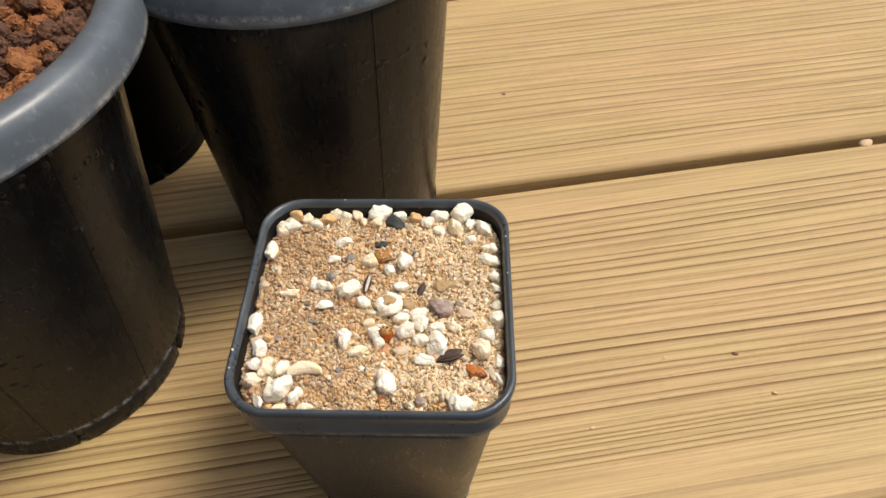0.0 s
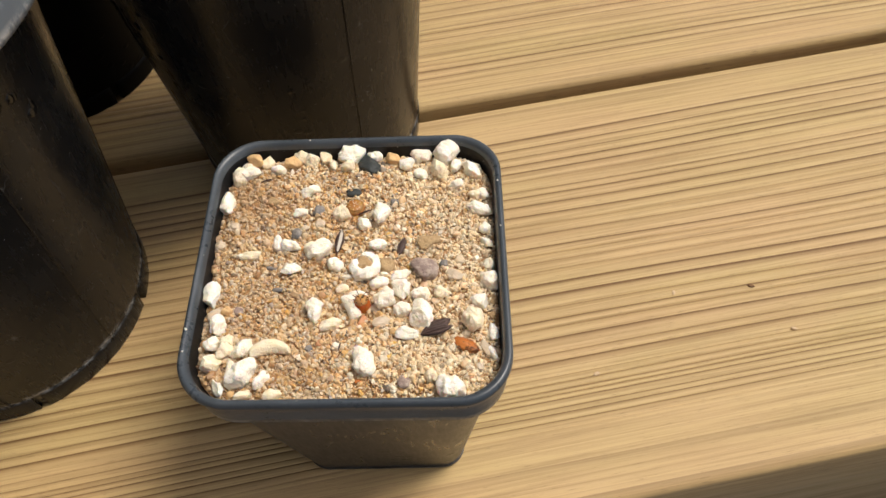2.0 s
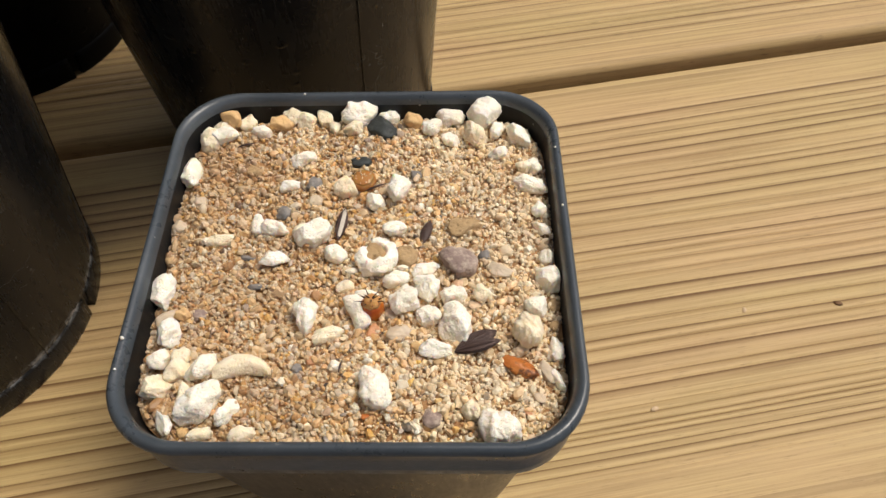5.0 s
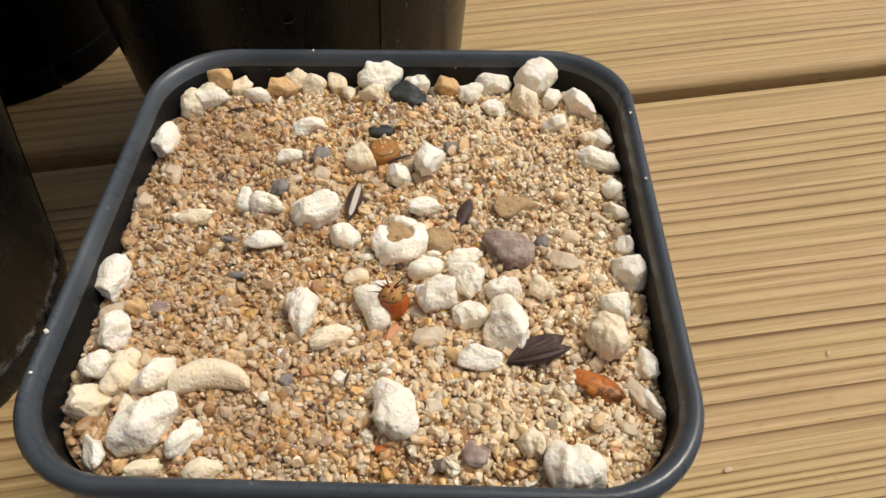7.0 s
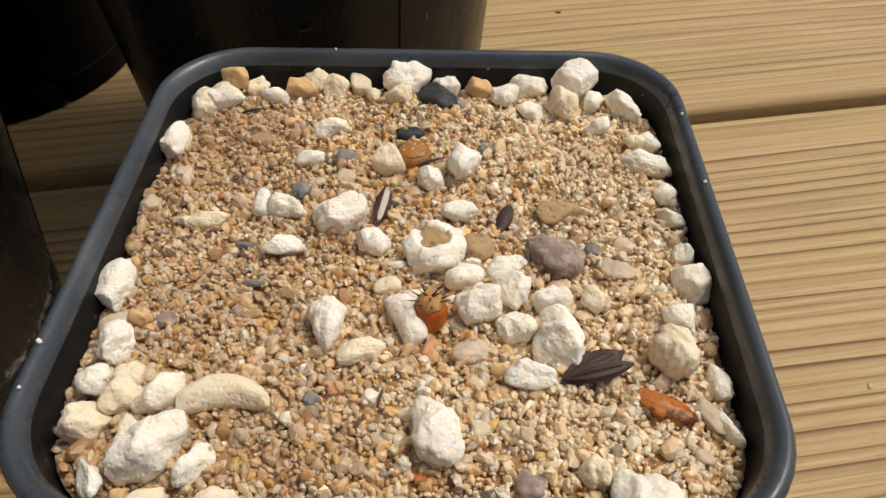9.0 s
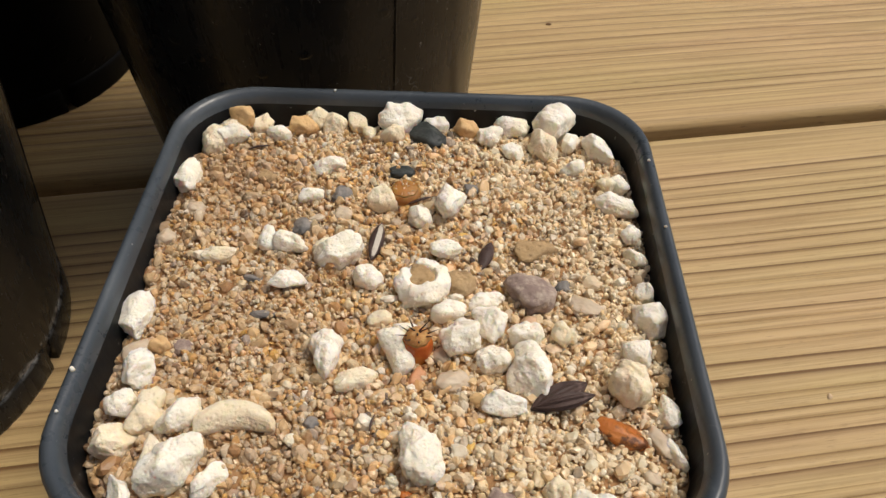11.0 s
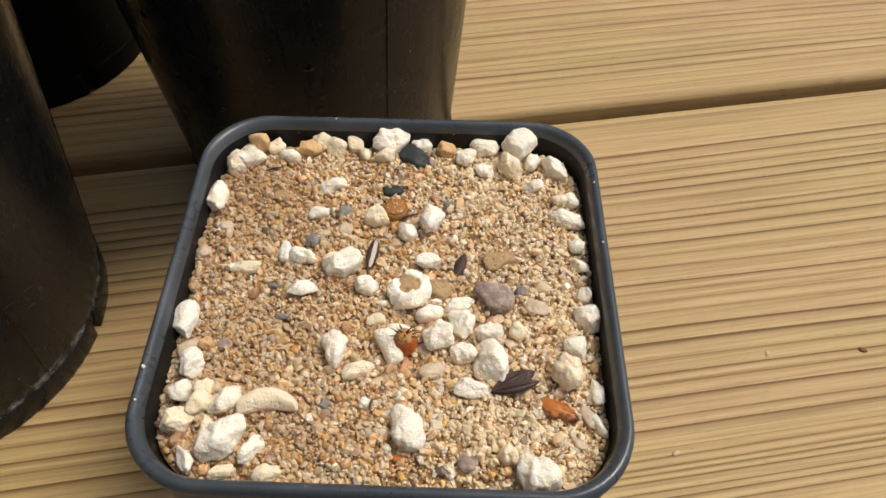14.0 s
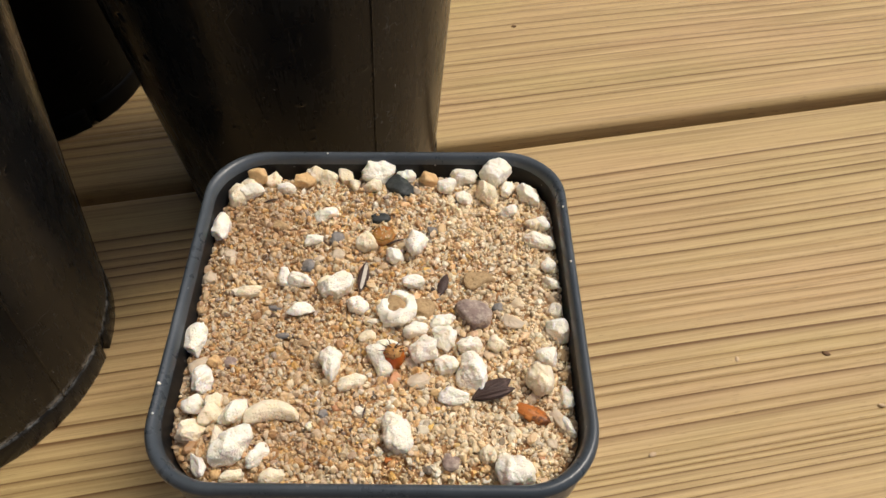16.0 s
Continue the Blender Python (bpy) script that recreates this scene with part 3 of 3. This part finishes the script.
def nodule(rng, ball, lobes, angular, taper=0.0, rod=False):
    """Points of a knobbly stone of about unit radius: a few merged lobes, blunt facets, a fine grain; taper widens its +x end."""
    v, f = ball
    r = np.zeros(len(v))
    for i in range(lobes):
        a = rng.uniform(0, 6.283) if i > 1 else (0.0, math.pi)[i] + rng.uniform(-0.5, 0.5)
        c = np.array([math.cos(a), math.sin(a), rng.uniform(-0.35, 0.55)]) * rng.uniform(0.22, 0.50)
        size = rng.uniform(0.62, 0.82)
        along = v @ c
        r += np.maximum(along + np.sqrt(np.maximum(size ** 2 - c @ c + along ** 2, 0.0)), 0.05) ** 9
    r = r ** (1 / 9)
    n = rng.normal(size=(9, 3))
    n /= np.linalg.norm(n, axis=1)[:, None]
    d = rng.uniform(0.50, 0.88, 9)
    flat = 1.0 / ((np.maximum(v @ n.T, 0.02) / d) ** 22).sum(axis=1) ** (1 / 22)
    r = np.minimum(r, r * (1 - angular) + np.minimum(r, flat) * angular)
    off = rng.uniform(-50, 50, 3)
    grain = np.array([0.17 * noise.fractal(Vector(p * 1.5 + off), 1.1, 2.1, 2) + 0.040 * noise.fractal(Vector(p * 6.5 + off), 0.7, 2.2, 4) for p in v])
    p = v * (r * (1 + grain))[:, None]
    p /= np.abs(p).max(axis=0)
    if rod:
        round_off = np.maximum(1 - np.abs(v[:, 0]) ** 3, 0.0) ** (1 / 3) / np.maximum(np.hypot(v[:, 1], v[:, 2]), 1e-3)
        p = np.stack([v[:, 0], v[:, 1] * round_off, v[:, 2] * round_off], axis=1) * (1 + 0.6 * grain)[:, None]
    p[:, 1] *= 1 + taper * p[:, 0]
    return p, f


def pebble(x, y, length, width, turn, kind, lift=0.0, bend=0.0, taper=None):
    """A stone on the sand; millimetres and degrees."""
    soft = kind in ("white", "cream", "tan")
    if soft:
        if taper is None:
            taper = STONE_RNG.uniform(-0.22, 0.22)
        p, f = nodule(STONE_RNG, ICO5 if length > 4.4 else ICO4, int(STONE_RNG.integers(2, 5)), STONE_RNG.uniform(0.6, 1.0), taper, bend > 0)
    else:
        p, f = lump(STONE_RNG, ICO4, 9, 16.0, 0.14, 2.0, 0.2, 0.7)
    length *= 1.06 if soft else 1.0
    width = max(width * (1.16 if soft else 1.04), length * (0.54 if soft and not bend else 0.3))
    p[:, 0] *= (length / 2) / max(np.abs(p[:, 0]).max(), 0.1)
    p[:, 1] *= (width / 2) / max(np.abs(p[:, 1]).max(), 0.1)
    p[:, 1] -= bend * width * ((2 * p[:, 0] / length) ** 2 - 0.3)
    thick = min(width, length) * (1.05 if soft else 0.66)
    p[:, 2] *= (thick / 2) / max(np.abs(p[:, 2]).max(), 0.1)
    name, label, group = PEBBLE_WORDS[kind]
    ob = new(name, link_mesh(name, p * 0.001, f, STONES[kind]))
    z = sand_height(x / 10, y / 10) * 10 + lift * 0.9 + thick * (0.24 if soft else 0.10)
    ob.matrix_basis = pose(x * 0.001, y * 0.001, z * 0.001, 0, 0, turn)
    return tagged(ob, label, "stone", group)


pebble(-25.3, 29.7, 4.2, 3.3, -52, "tan", lift=2.1)
pebble(-27.0, 28.6, 4.6, 3.7, 47, "cream")
pebble(-27.4, 26.8, 6.2, 3.5, 12, "white")
pebble(-29.2, 25.8, 5.2, 3.8, 89, "cream")
pebble(-31.7, 17.7, 6.9, 3.9, 87, "white")
pebble(-22.7, 30.4, 3.8, 3.2, 16, "cream")
pebble(-20.2, 28.3, 3.6, 2.8, 16, "white")
pebble(-16.6, 30.3, 4.8, 3.4, 12, "tan")
pebble(-15.0, 32.0, 3.7, 3.0, 3, "cream", lift=1.1)
pebble(-11.9, 31.0, 3.9, 3.3, 56, "cream")
pebble(-8.8, 31.9, 3.4, 3.2, 3, "cream", lift=0.4)
pebble(-6.5, 29.3, 3.5, 2.0, -87, "cream")
pebble(-2.0, 31.1, 7.2, 4.4, 22, "white", lift=1.1)
pebble(-2.7, 28.1, 4.0, 3.1, 0, "cream")
pebble(2.4, 28.9, 6.9, 4.9, -54, "slate")
pebble(3.6, 31.9, 4.1, 3.2, -3, "white")
pebble(8.2, 30.6, 4.1, 3.2, -17, "tan")
pebble(11.5, 28.1, 4.0, 2.9, 12, "white")
pebble(14.9, 25.2, 3.4, 2.4, -24, "white")
pebble(14.9, 31.3, 6.0, 3.6, 6, "white")
pebble(20.7, 30.5, 7.1, 5.0, 53, "white", lift=0.9)
pebble(19.3, 26.1, 4.9, 4.1, -13, "cream")
pebble(23.6, 27.0, 4.1, 2.6, 59, "white")
pebble(27.0, 25.9, 5.6, 3.5, -68, "white")
pebble(23.7, 21.8, 3.7, 2.6, 15, "white")
pebble(29.9, 18.9, 3.6, 2.5, -45, "white")
pebble(29.1, 14.4, 6.1, 2.4, -20, "white")
pebble(28.0, 18.2, 2.9, 2.4, 0, "cream")
pebble(30.3, 8.4, 3.3, 2.8, 29, "white")
pebble(30.3, 4.6, 3.4, 2.0, -24, "white")
pebble(31.1, -0.8, 2.9, 2.8, -13, "white")
pebble(31.1, -5.0, 4.7, 4.3, -20, "white")
pebble(28.7, -11.1, 4.4, 3.2, -39, "white")
pebble(27.3, -15.6, 5.5, 5.1, 2, "cream")
pebble(31.0, -18.4, 4.8, 2.2, -75, "white")
pebble(30.6, -23.2, 4.0, 2.0, -57, "white")
pebble(31.4, -9.7, 2.4, 2.4, 48, "brown")
pebble(31.1, -13.8, 1.9, 1.9, -54, "brown")
pebble(21.7, -30.8, 6.1, 5.1, 14, "white")
pebble(18.1, -28.2, 2.9, 2.6, 8, "cream")
pebble(4.1, -24.9, 7.3, 4.4, -72, "white", taper=0.28)
pebble(-30.8, -8.0, 5.8, 3.6, -86, "white")
pebble(-29.4, -12.2, 4.2, 3.1, 22, "quartz")
pebble(-28.1, -15.4, 5.6, 3.7, -86, "white")
pebble(-29.1, -19.5, 3.7, 3.5, -84, "white")
pebble(-28.6, -24.6, 4.8, 4.2, 86, "cream")
pebble(-26.0, -29.6, 4.5, 2.4, -59, "white")
pebble(-25.9, -21.9, 4.5, 3.1, 43, "cream")
pebble(-25.3, -19.3, 2.9, 2.5, 13, "cream")
pebble(-22.2, -21.1, 5.4, 3.4, 48, "white")
pebble(-16.0, -21.2, 8.3, 2.9, 2, "cream", bend=0.45, taper=-0.15)
pebble(-21.5, -26.6, 8.1, 5.0, 40, "white")
pebble(-23.7, -26.4, 5.2, 2.6, -83, "cream")
pebble(-17.6, -28.1, 4.7, 2.5, 59, "white")
pebble(-21.1, -31.3, 4.0, 1.9, 16, "cream")
pebble(-23.4, -30.7, 2.0, 1.5, 34, "tan")
pebble(-14.6, -31.4, 4.2, 2.6, 34, "cream")
pebble(-17.8, 5.9, 3.9, 2.5, -83, "white")
pebble(-14.4, 4.9, 4.7, 3.2, 6, "white")
pebble(-10.3, 4.9, 3.7, 2.2, 23, "cream")
pebble(-7.7, 2.8, 6.7, 4.2, 24, "white")
pebble(-4.0, -0.5, 4.2, 2.9, -51, "white")
pebble(-13.7, -1.1, 5.2, 3.2, 11, "white")
pebble(6.0, 4.4, 4.6, 2.1, 6, "white")
pebble(-3.2, 13.8, 4.4, 3.7, 53, "cream")
pebble(6.0, 13.0, 6.3, 4.0, 82, "white")
pebble(2.0, 10.1, 3.9, 2.9, -42, "white")
pebble(-11.3, 21.3, 5.0, 2.7, 18, "white")
pebble(-13.4, 14.8, 3.8, 2.3, 17, "white")
pebble(-7.4, -12.3, 6.4, 4.4, 84, "white", taper=0.30)
pebble(0.7, -11.6, 6.2, 3.0, -64, "white", bend=0.25, taper=0.0)
pebble(1.6, -8.1, 4.1, 2.1, 12, "white")
pebble(6.4, -5.9, 4.2, 2.6, 9, "white")
pebble(7.8, -10.2, 5.2, 4.6, 40, "white")
pebble(10.8, -3.6, 5.1, 2.1, 17, "white")
pebble(11.4, -7.3, 5.1, 3.8, -60, "white", taper=-0.35)
pebble(15.8, -8.6, 4.6, 2.8, 8, "white")
pebble(15.9, -13.8, 7.2, 4.6, 84, "white", taper=0.12)
pebble(11.4, -12.7, 4.5, 3.4, 10, "white")
pebble(20.4, -8.7, 3.5, 3.0, 3, "cream")
pebble(7.2, -15.5, 4.4, 2.6, 8, "quartz")
pebble(5.7, -12.0, 2.2, 2.1, -90, "quartz")
pebble(-3.7, -15.9, 5.0, 2.7, 20, "cream")
pebble(13.2, -18.7, 5.6, 2.7, -10, "white", taper=-0.4)
pebble(-1.9, -6.6, 3.0, 1.8, 6, "cream")
pebble(3.1, -14.9, 3.4, 1.9, 56, "terracotta")
pebble(16.4, -2.0, 6.1, 6.1, 12, "purple")
pebble(20.7, -0.3, 2.3, 2.3, -90, "speckled")
pebble(17.5, 5.2, 6.1, 4.3, 10, "brown")
pebble(25.5, -21.0, 6.6, 3.1, -26, "rust", lift=0.3)
pebble(29.3, -21.9, 4.6, 2.2, -53, "quartz")
pebble(23.1, -3.9, 4.8, 2.9, -31, "quartz")
pebble(-1.1, 20.2, 4.1, 2.5, 0, "slate")
pebble(-13.7, 8.8, 2.8, 2.8, -15, "speckled")
pebble(-9.2, 15.1, 3.5, 3.1, 8, "speckled")
pebble(-8.3, 11.4, 2.8, 2.3, -4, "quartz")
pebble(-24.5, -11.5, 2.6, 2.1, -5, "purple")
pebble(-26.8, -11.8, 2.4, 2.1, 53, "tan")
pebble(7.9, 7.5, 1.9, 1.4, 11, "amber")
pebble(2.6, -28.6, 1.6, 1.2, 16, "rust")
pebble(10.2, -20.4, 1.1, 1.0, -55, "amber")
pebble(12.5, -28.9, 3.2, 3.2, 9, "purple")
pebble(8.9, 17.1, 2.4, 2.3, 5, "speckled")
pebble(-20.0, 18.4, 3.1, 2.6, -11, "brown")
pebble(-9.9, -23.4, 1.4, 1.4, -71, "cream")
pebble(1.3, -27.4, 1.5, 1.4, -66, "cream")
pebble(28.0, -26.1, 2.1, 2.0, -86, "quartz")
pebble(26.2, -28.4, 1.1, 1.0, -57, "terracotta")
pebble(13.3, -20.3, 2.0, 1.6, 13, "brown")
pebble(8.0, -1.2, 3.9, 3.8, 5, "brown")
pebble(-19.4, -14.4, 1.1, 1.1, 8, "slate")
pebble(-16.0, -6.3, 3.8, 1.1, 5, "speckled")
pebble(-18.4, -0.6, 2.8, 1.2, -4, "speckled")
pebble(-28.2, 10.7, 2.5, 2.2, 4, "quartz")
pebble(-31.4, 5.7, 3.2, 3.1, 26, "quartz")
pebble(-31.5, -0.4, 2.1, 2.1, 19, "brown")
pebble(-23.4, 2.7, 4.6, 2.1, 9, "cream")
pebble(9.1, -23.6, 2.0, 0.9, 69, "amber")
pebble(-5.7, -19.8, 1.9, 1.5, 23, "terracotta")
pebble(-12.4, -17.4, 1.8, 1.5, 33, "speckled")
pebble(-7.9, -21.4, 1.9, 1.6, 51, "speckled")
pebble(-1.1, -25.2, 2.3, 1.5, -47, "quartz")
pebble(0.7, -30.2, 1.5, 1.5, -27, "quartz")
pebble(5.6, -25.4, 1.3, 0.7, 59, "slate")


def hollow_stone(x, y):
    """A pumice stone with a hollow in its top, filled with sand."""
    rng = np.random.default_rng(4)
    p, f = nodule(rng, ICO5, 4, 0.9)
    away = np.hypot(p[:, 0] + 0.05, (p[:, 1] - 0.12) * 1.25)
    dip = np.where(p[:, 2] > 0, np.clip((0.60 - away) / 0.16, 0, 1), 0)
    p[:, 2] -= 0.42 * dip
    ob = new("pumice_stone", link_mesh("hollow_pumice", p * np.array([3.6, 4.0, 2.7]) * 0.001, f, STONES["white"]))
    ob.matrix_basis = pose(x * 0.001, y * 0.001, (SAND_Z + 0.08) * CM, 12, 0, -25)
    tagged(ob, "hollow white pumice stone with sand in its hole", "stone", "pumice stones")
    p, f = lump(rng, ICO3, 10, 8, 0.25, 4.0)
    core = new("sand_plug", link_mesh("sand_plug", p * np.array([2.0, 1.6, 0.75]) * 0.001, f, STONES["brown"]))
    core.matrix_basis = pose((x - 0.1) * 0.001, (y + 0.3) * 0.001, (SAND_Z + 0.19) * CM, 12, 0, -25)
    tagged(core, "clump of yellow sand inside the hollow pumice", "sand")


hollow_stone(3.0, -1.4)


def husk(x, y, length, width, turn, tilt, ribs, label, lining=False, split=0.0):
    """A dry seed husk; millimetres. split: degrees by which a second valve gapes from the first."""
    n, m = 26, 48 if ribs else 16
    rows_ = []
    for i in range(n + 1):
        s = i / n
        w = math.sin(math.pi * min(max(s, 0.012), 0.988)) ** 0.75
        row = []
        for j in range(m):
            b = 2 * math.pi * j / m
            rib = 1 + (0.20 * math.cos(ribs * b + 1.5 * s) if ribs else 0)
            row.append(((s - 0.5) * length * 0.001, width / 2 * w * rib * math.cos(b) * 0.001, width * 0.32 * w * rib * math.sin(b) * 0.001))
        rows_.append(row)
    v, f = loft(rows_, (True, True))
    ob = tagged(new("seed_husk", link_mesh("seed_husk", v, f, SEED)), label, "seed", "seed husks")
    ob.matrix_basis = pose(x * 0.001, y * 0.001, (sand_height(x / 10, y / 10) + 0.06) * CM, tilt, 0, turn)
    if split:
        hinge = Matrix.Translation((-length * 0.0005, 0, 0))
        m = hinge @ pose(0, 0, 0.0003, 14, -3, -split) @ hinge.inverted() @ Matrix.Diagonal((0.93, 0.62, 0.8, 1))
        part("valve", ob.data, ob, "second valve of the husk, gaping open", m)
    if lining:
        rows_ = []
        for i in range(n + 1):
            s = 0.08 + 0.84 * i / n
            w = math.sin(math.pi * s) ** 0.8 * width * 0.25
            rows_.append([((s - 0.5) * length * 0.001, k * w * 0.001, (width * 0.32 * math.sin(math.pi * s) ** 0.75 * q + 0.06) * 0.001) for k, q in ((-1, 0.72), (-0.5, 0.93), (0, 1.0), (0.5, 0.93), (1, 0.72))])
        v = [p for r in rows_ for p in r]
        f = [(i * 5 + j, i * 5 + j + 1, i * 5 + j + 6, i * 5 + j + 5) for i in range(n) for j in range(4)]
        part("lining", link_mesh("husk_lining", v, f, SEED_IN), ob, "pale inside of the split husk")
    return ob


husk(-3.3, 5.8, 6.9, 2.0, 83, 25, 0, "split black seed husk showing its pale inside", True)
husk(11.0, 4.1, 5.2, 1.9, 74, 0, 0, "dark brown smooth seed on the sand")
husk(18.9, -17.2, 7.4, 2.8, 30, -12, 7, "large ribbed dark brown seed husk, split open", split=20.0)


def needle(x0, y0, x1, y1, width):
    a = Vector((x0, y0, sand_height(x0 / 10, y0 / 10) * 10 + 0.4)) * 0.001
    b = Vector((x1, y1, sand_height(x1 / 10, y1 / 10) * 10 + 0.7)) * 0.001
    rows_ = []
    side = (b - a).cross(Vector((0, 0, 1))).normalized()
    for i in range(9):
        s = i / 8
        c = a.lerp(b, s) + Vector((0, 0, 0.0002 * math.sin(math.pi * s)))
        w = width * 0.0005 * (0.35 + math.sin(math.pi * s))
        rows_.append([tuple(c + side * w), tuple(c + Vector((0, 0, w))), tuple(c - side * w), tuple(c - Vector((0, 0, w)))])
    v, f = loft(rows_, (True, True))
    tagged(new("dry_needle", link_mesh("dry_needle", v, f, SEED)), "thin black dry plant needle on the sand", "debris", "dry needles")


needle(-24.2, 24.5, -21.0, 25.4, 0.35)
needle(-0.2, 13.4, 3.9, 14.6, 0.4)
needle(-1.6, -22.0, -1.2, -20.0, 0.25)


def seedling(x, y, r, height, skin, crown, spine, label, reach):
    """A tiny cactus seedling with a few spines at its crown; millimetres."""
    plant = tagged(new("cactus_seedling"), label, "cactus", "cactus seedlings")
    plant.matrix_basis = pose(x * 0.001, y * 0.001, (SAND_Z - 0.02) * CM)
    rng = np.random.default_rng(int(abs(x * 100)) + 7)
    prof = [(math.cos(a) ** 0.8 * r if a > 0 else r * (0.9 + 0.1 * math.cos(a)), height * (0.45 + 0.55 * math.sin(a)) if a > 0 else height * 0.45 * (1 + a / 0.8)) for a in np.linspace(-0.8, 1.5, 14)]
    rings = []
    for rr, z in prof:
        rings.append([((1 + 0.04 * math.cos(8 * t)) * rr * math.cos(t) * 0.001, (1 + 0.04 * math.cos(8 * t)) * rr * math.sin(t) * 0.001, z * 0.001) for t in np.linspace(0, 2 * math.pi, 33)[:-1]])
    v, f = loft(rings[:9], (True, True))
    part("body", link_mesh("cactus_body", v, f, skin), plant)
    v, f = loft([[(x_ * 1.01, y_ * 1.01, z_) for x_, y_, z_ in ring_] for ring_ in rings[8:]], (True, True))
    part("crown", link_mesh("cactus_crown", v, f, crown), plant, "yellowish crown")
    for k in range(11):
        a = k * 2.4 + rng.uniform(-0.3, 0.3)
        ring = r * (0.15 if k < 4 else 0.5)
        s = Vector((ring * math.cos(a), ring * math.sin(a), height * (0.98 if k < 4 else 0.86)))
        d = Vector((math.cos(a), math.sin(a), rng.uniform(0.15, 1.0))).normalized() * reach * rng.uniform(0.7, 1.2)
        e = s + d
        w = 0.15
        side = d.cross(Vector((0, 0, 1))).normalized() * w
        up = side.cross(d).normalized() * w
        v = [tuple(q * 0.001) for q in (s + side, s + up, s - side, s - up, e)]
        part("spine", link_mesh("cactus_spine", v, [(0, 1, 4), (1, 2, 4), (2, 3, 4), (3, 0, 4), (3, 2, 1, 0)], spine, False), plant)


seedling(3.0, -11.3, 1.75, 4.3, CACTUS, CACTUS_TOP, SPINE, "tiny red-orange cactus seedling with dark spines", 1.7)
seedling(-0.2, 15.6, 2.2, 2.0, CACTUS_TAN, CACTUS_TAN, SPINE_PALE, "tiny orange-brown cactus seedling with pale spines", 0.7)


# ---- bits on the deck ----
def deck_bit(x, y, size, material, label, z=0.02, turn=0):
    rng = np.random.default_rng(int(abs(x * 37 + y * 91) * 10))
    p, f = lump(rng, ICO2, 8, 10.0, 0.08)
    ob = new("wood_chip", link_mesh("wood_chip", p * np.array([1.0, 0.55, 0.35]) * size * CM, f, material))
    ob.matrix_basis = pose(x * CM, y * CM, z * CM, 0, 0, turn)
    tagged(ob, label, "debris", "deck debris")


deck_bit(11.61, 3.52, 0.13, CHIP_DARK, "tiny dark splinter on the deck", turn=-20)
deck_bit(12.59, 1.94, 0.12, CHIP, "tiny pale wood chip on the deck")
deck_bit(6.33, 0.56, 0.11, CHIP, "tiny pale wood chip on the deck", turn=20)
deck_bit(9.13, 3.36, 0.10, CHIP, "tiny pale wood chip on the deck", turn=60)
deck_bit(3.79, 18.86, 0.12, CHIP_DARK, "tiny dark speck on the deck")
deck_bit(19.9, 14.95, 0.42, CHIP, "pale stone chip caught in the deck gap", z=-0.1, turn=25)


def rim_grain(x, y, z, size):
    """A grain of sand that has stuck to the square pot; centimetres."""
    rng = np.random.default_rng(int(abs(x * 53 + y * 17) * 10))
    p, f = lump(rng, ICO2, 8, 20.0, 0.1)
    ob = new("sand_grain", link_mesh("sand_grain", p * size * CM, f, STONES["white"]))
    ob.matrix_basis = pose(x * CM, y * CM, z * CM)
    tagged(ob, "single pale sand grain stuck to the rim of the pot", "sand", "grains on the rim")


for gx, gy, gz, size in ((-3.355, -1.80, 7.865, 0.032), (-3.33, -2.32, 7.865, 0.020), (3.36, 0.62, 7.865, 0.020), (3.34, 1.92, 7.865, 0.022), (-1.2, 3.38, 7.865, 0.020)):
    rim_grain(gx, gy, gz, size)
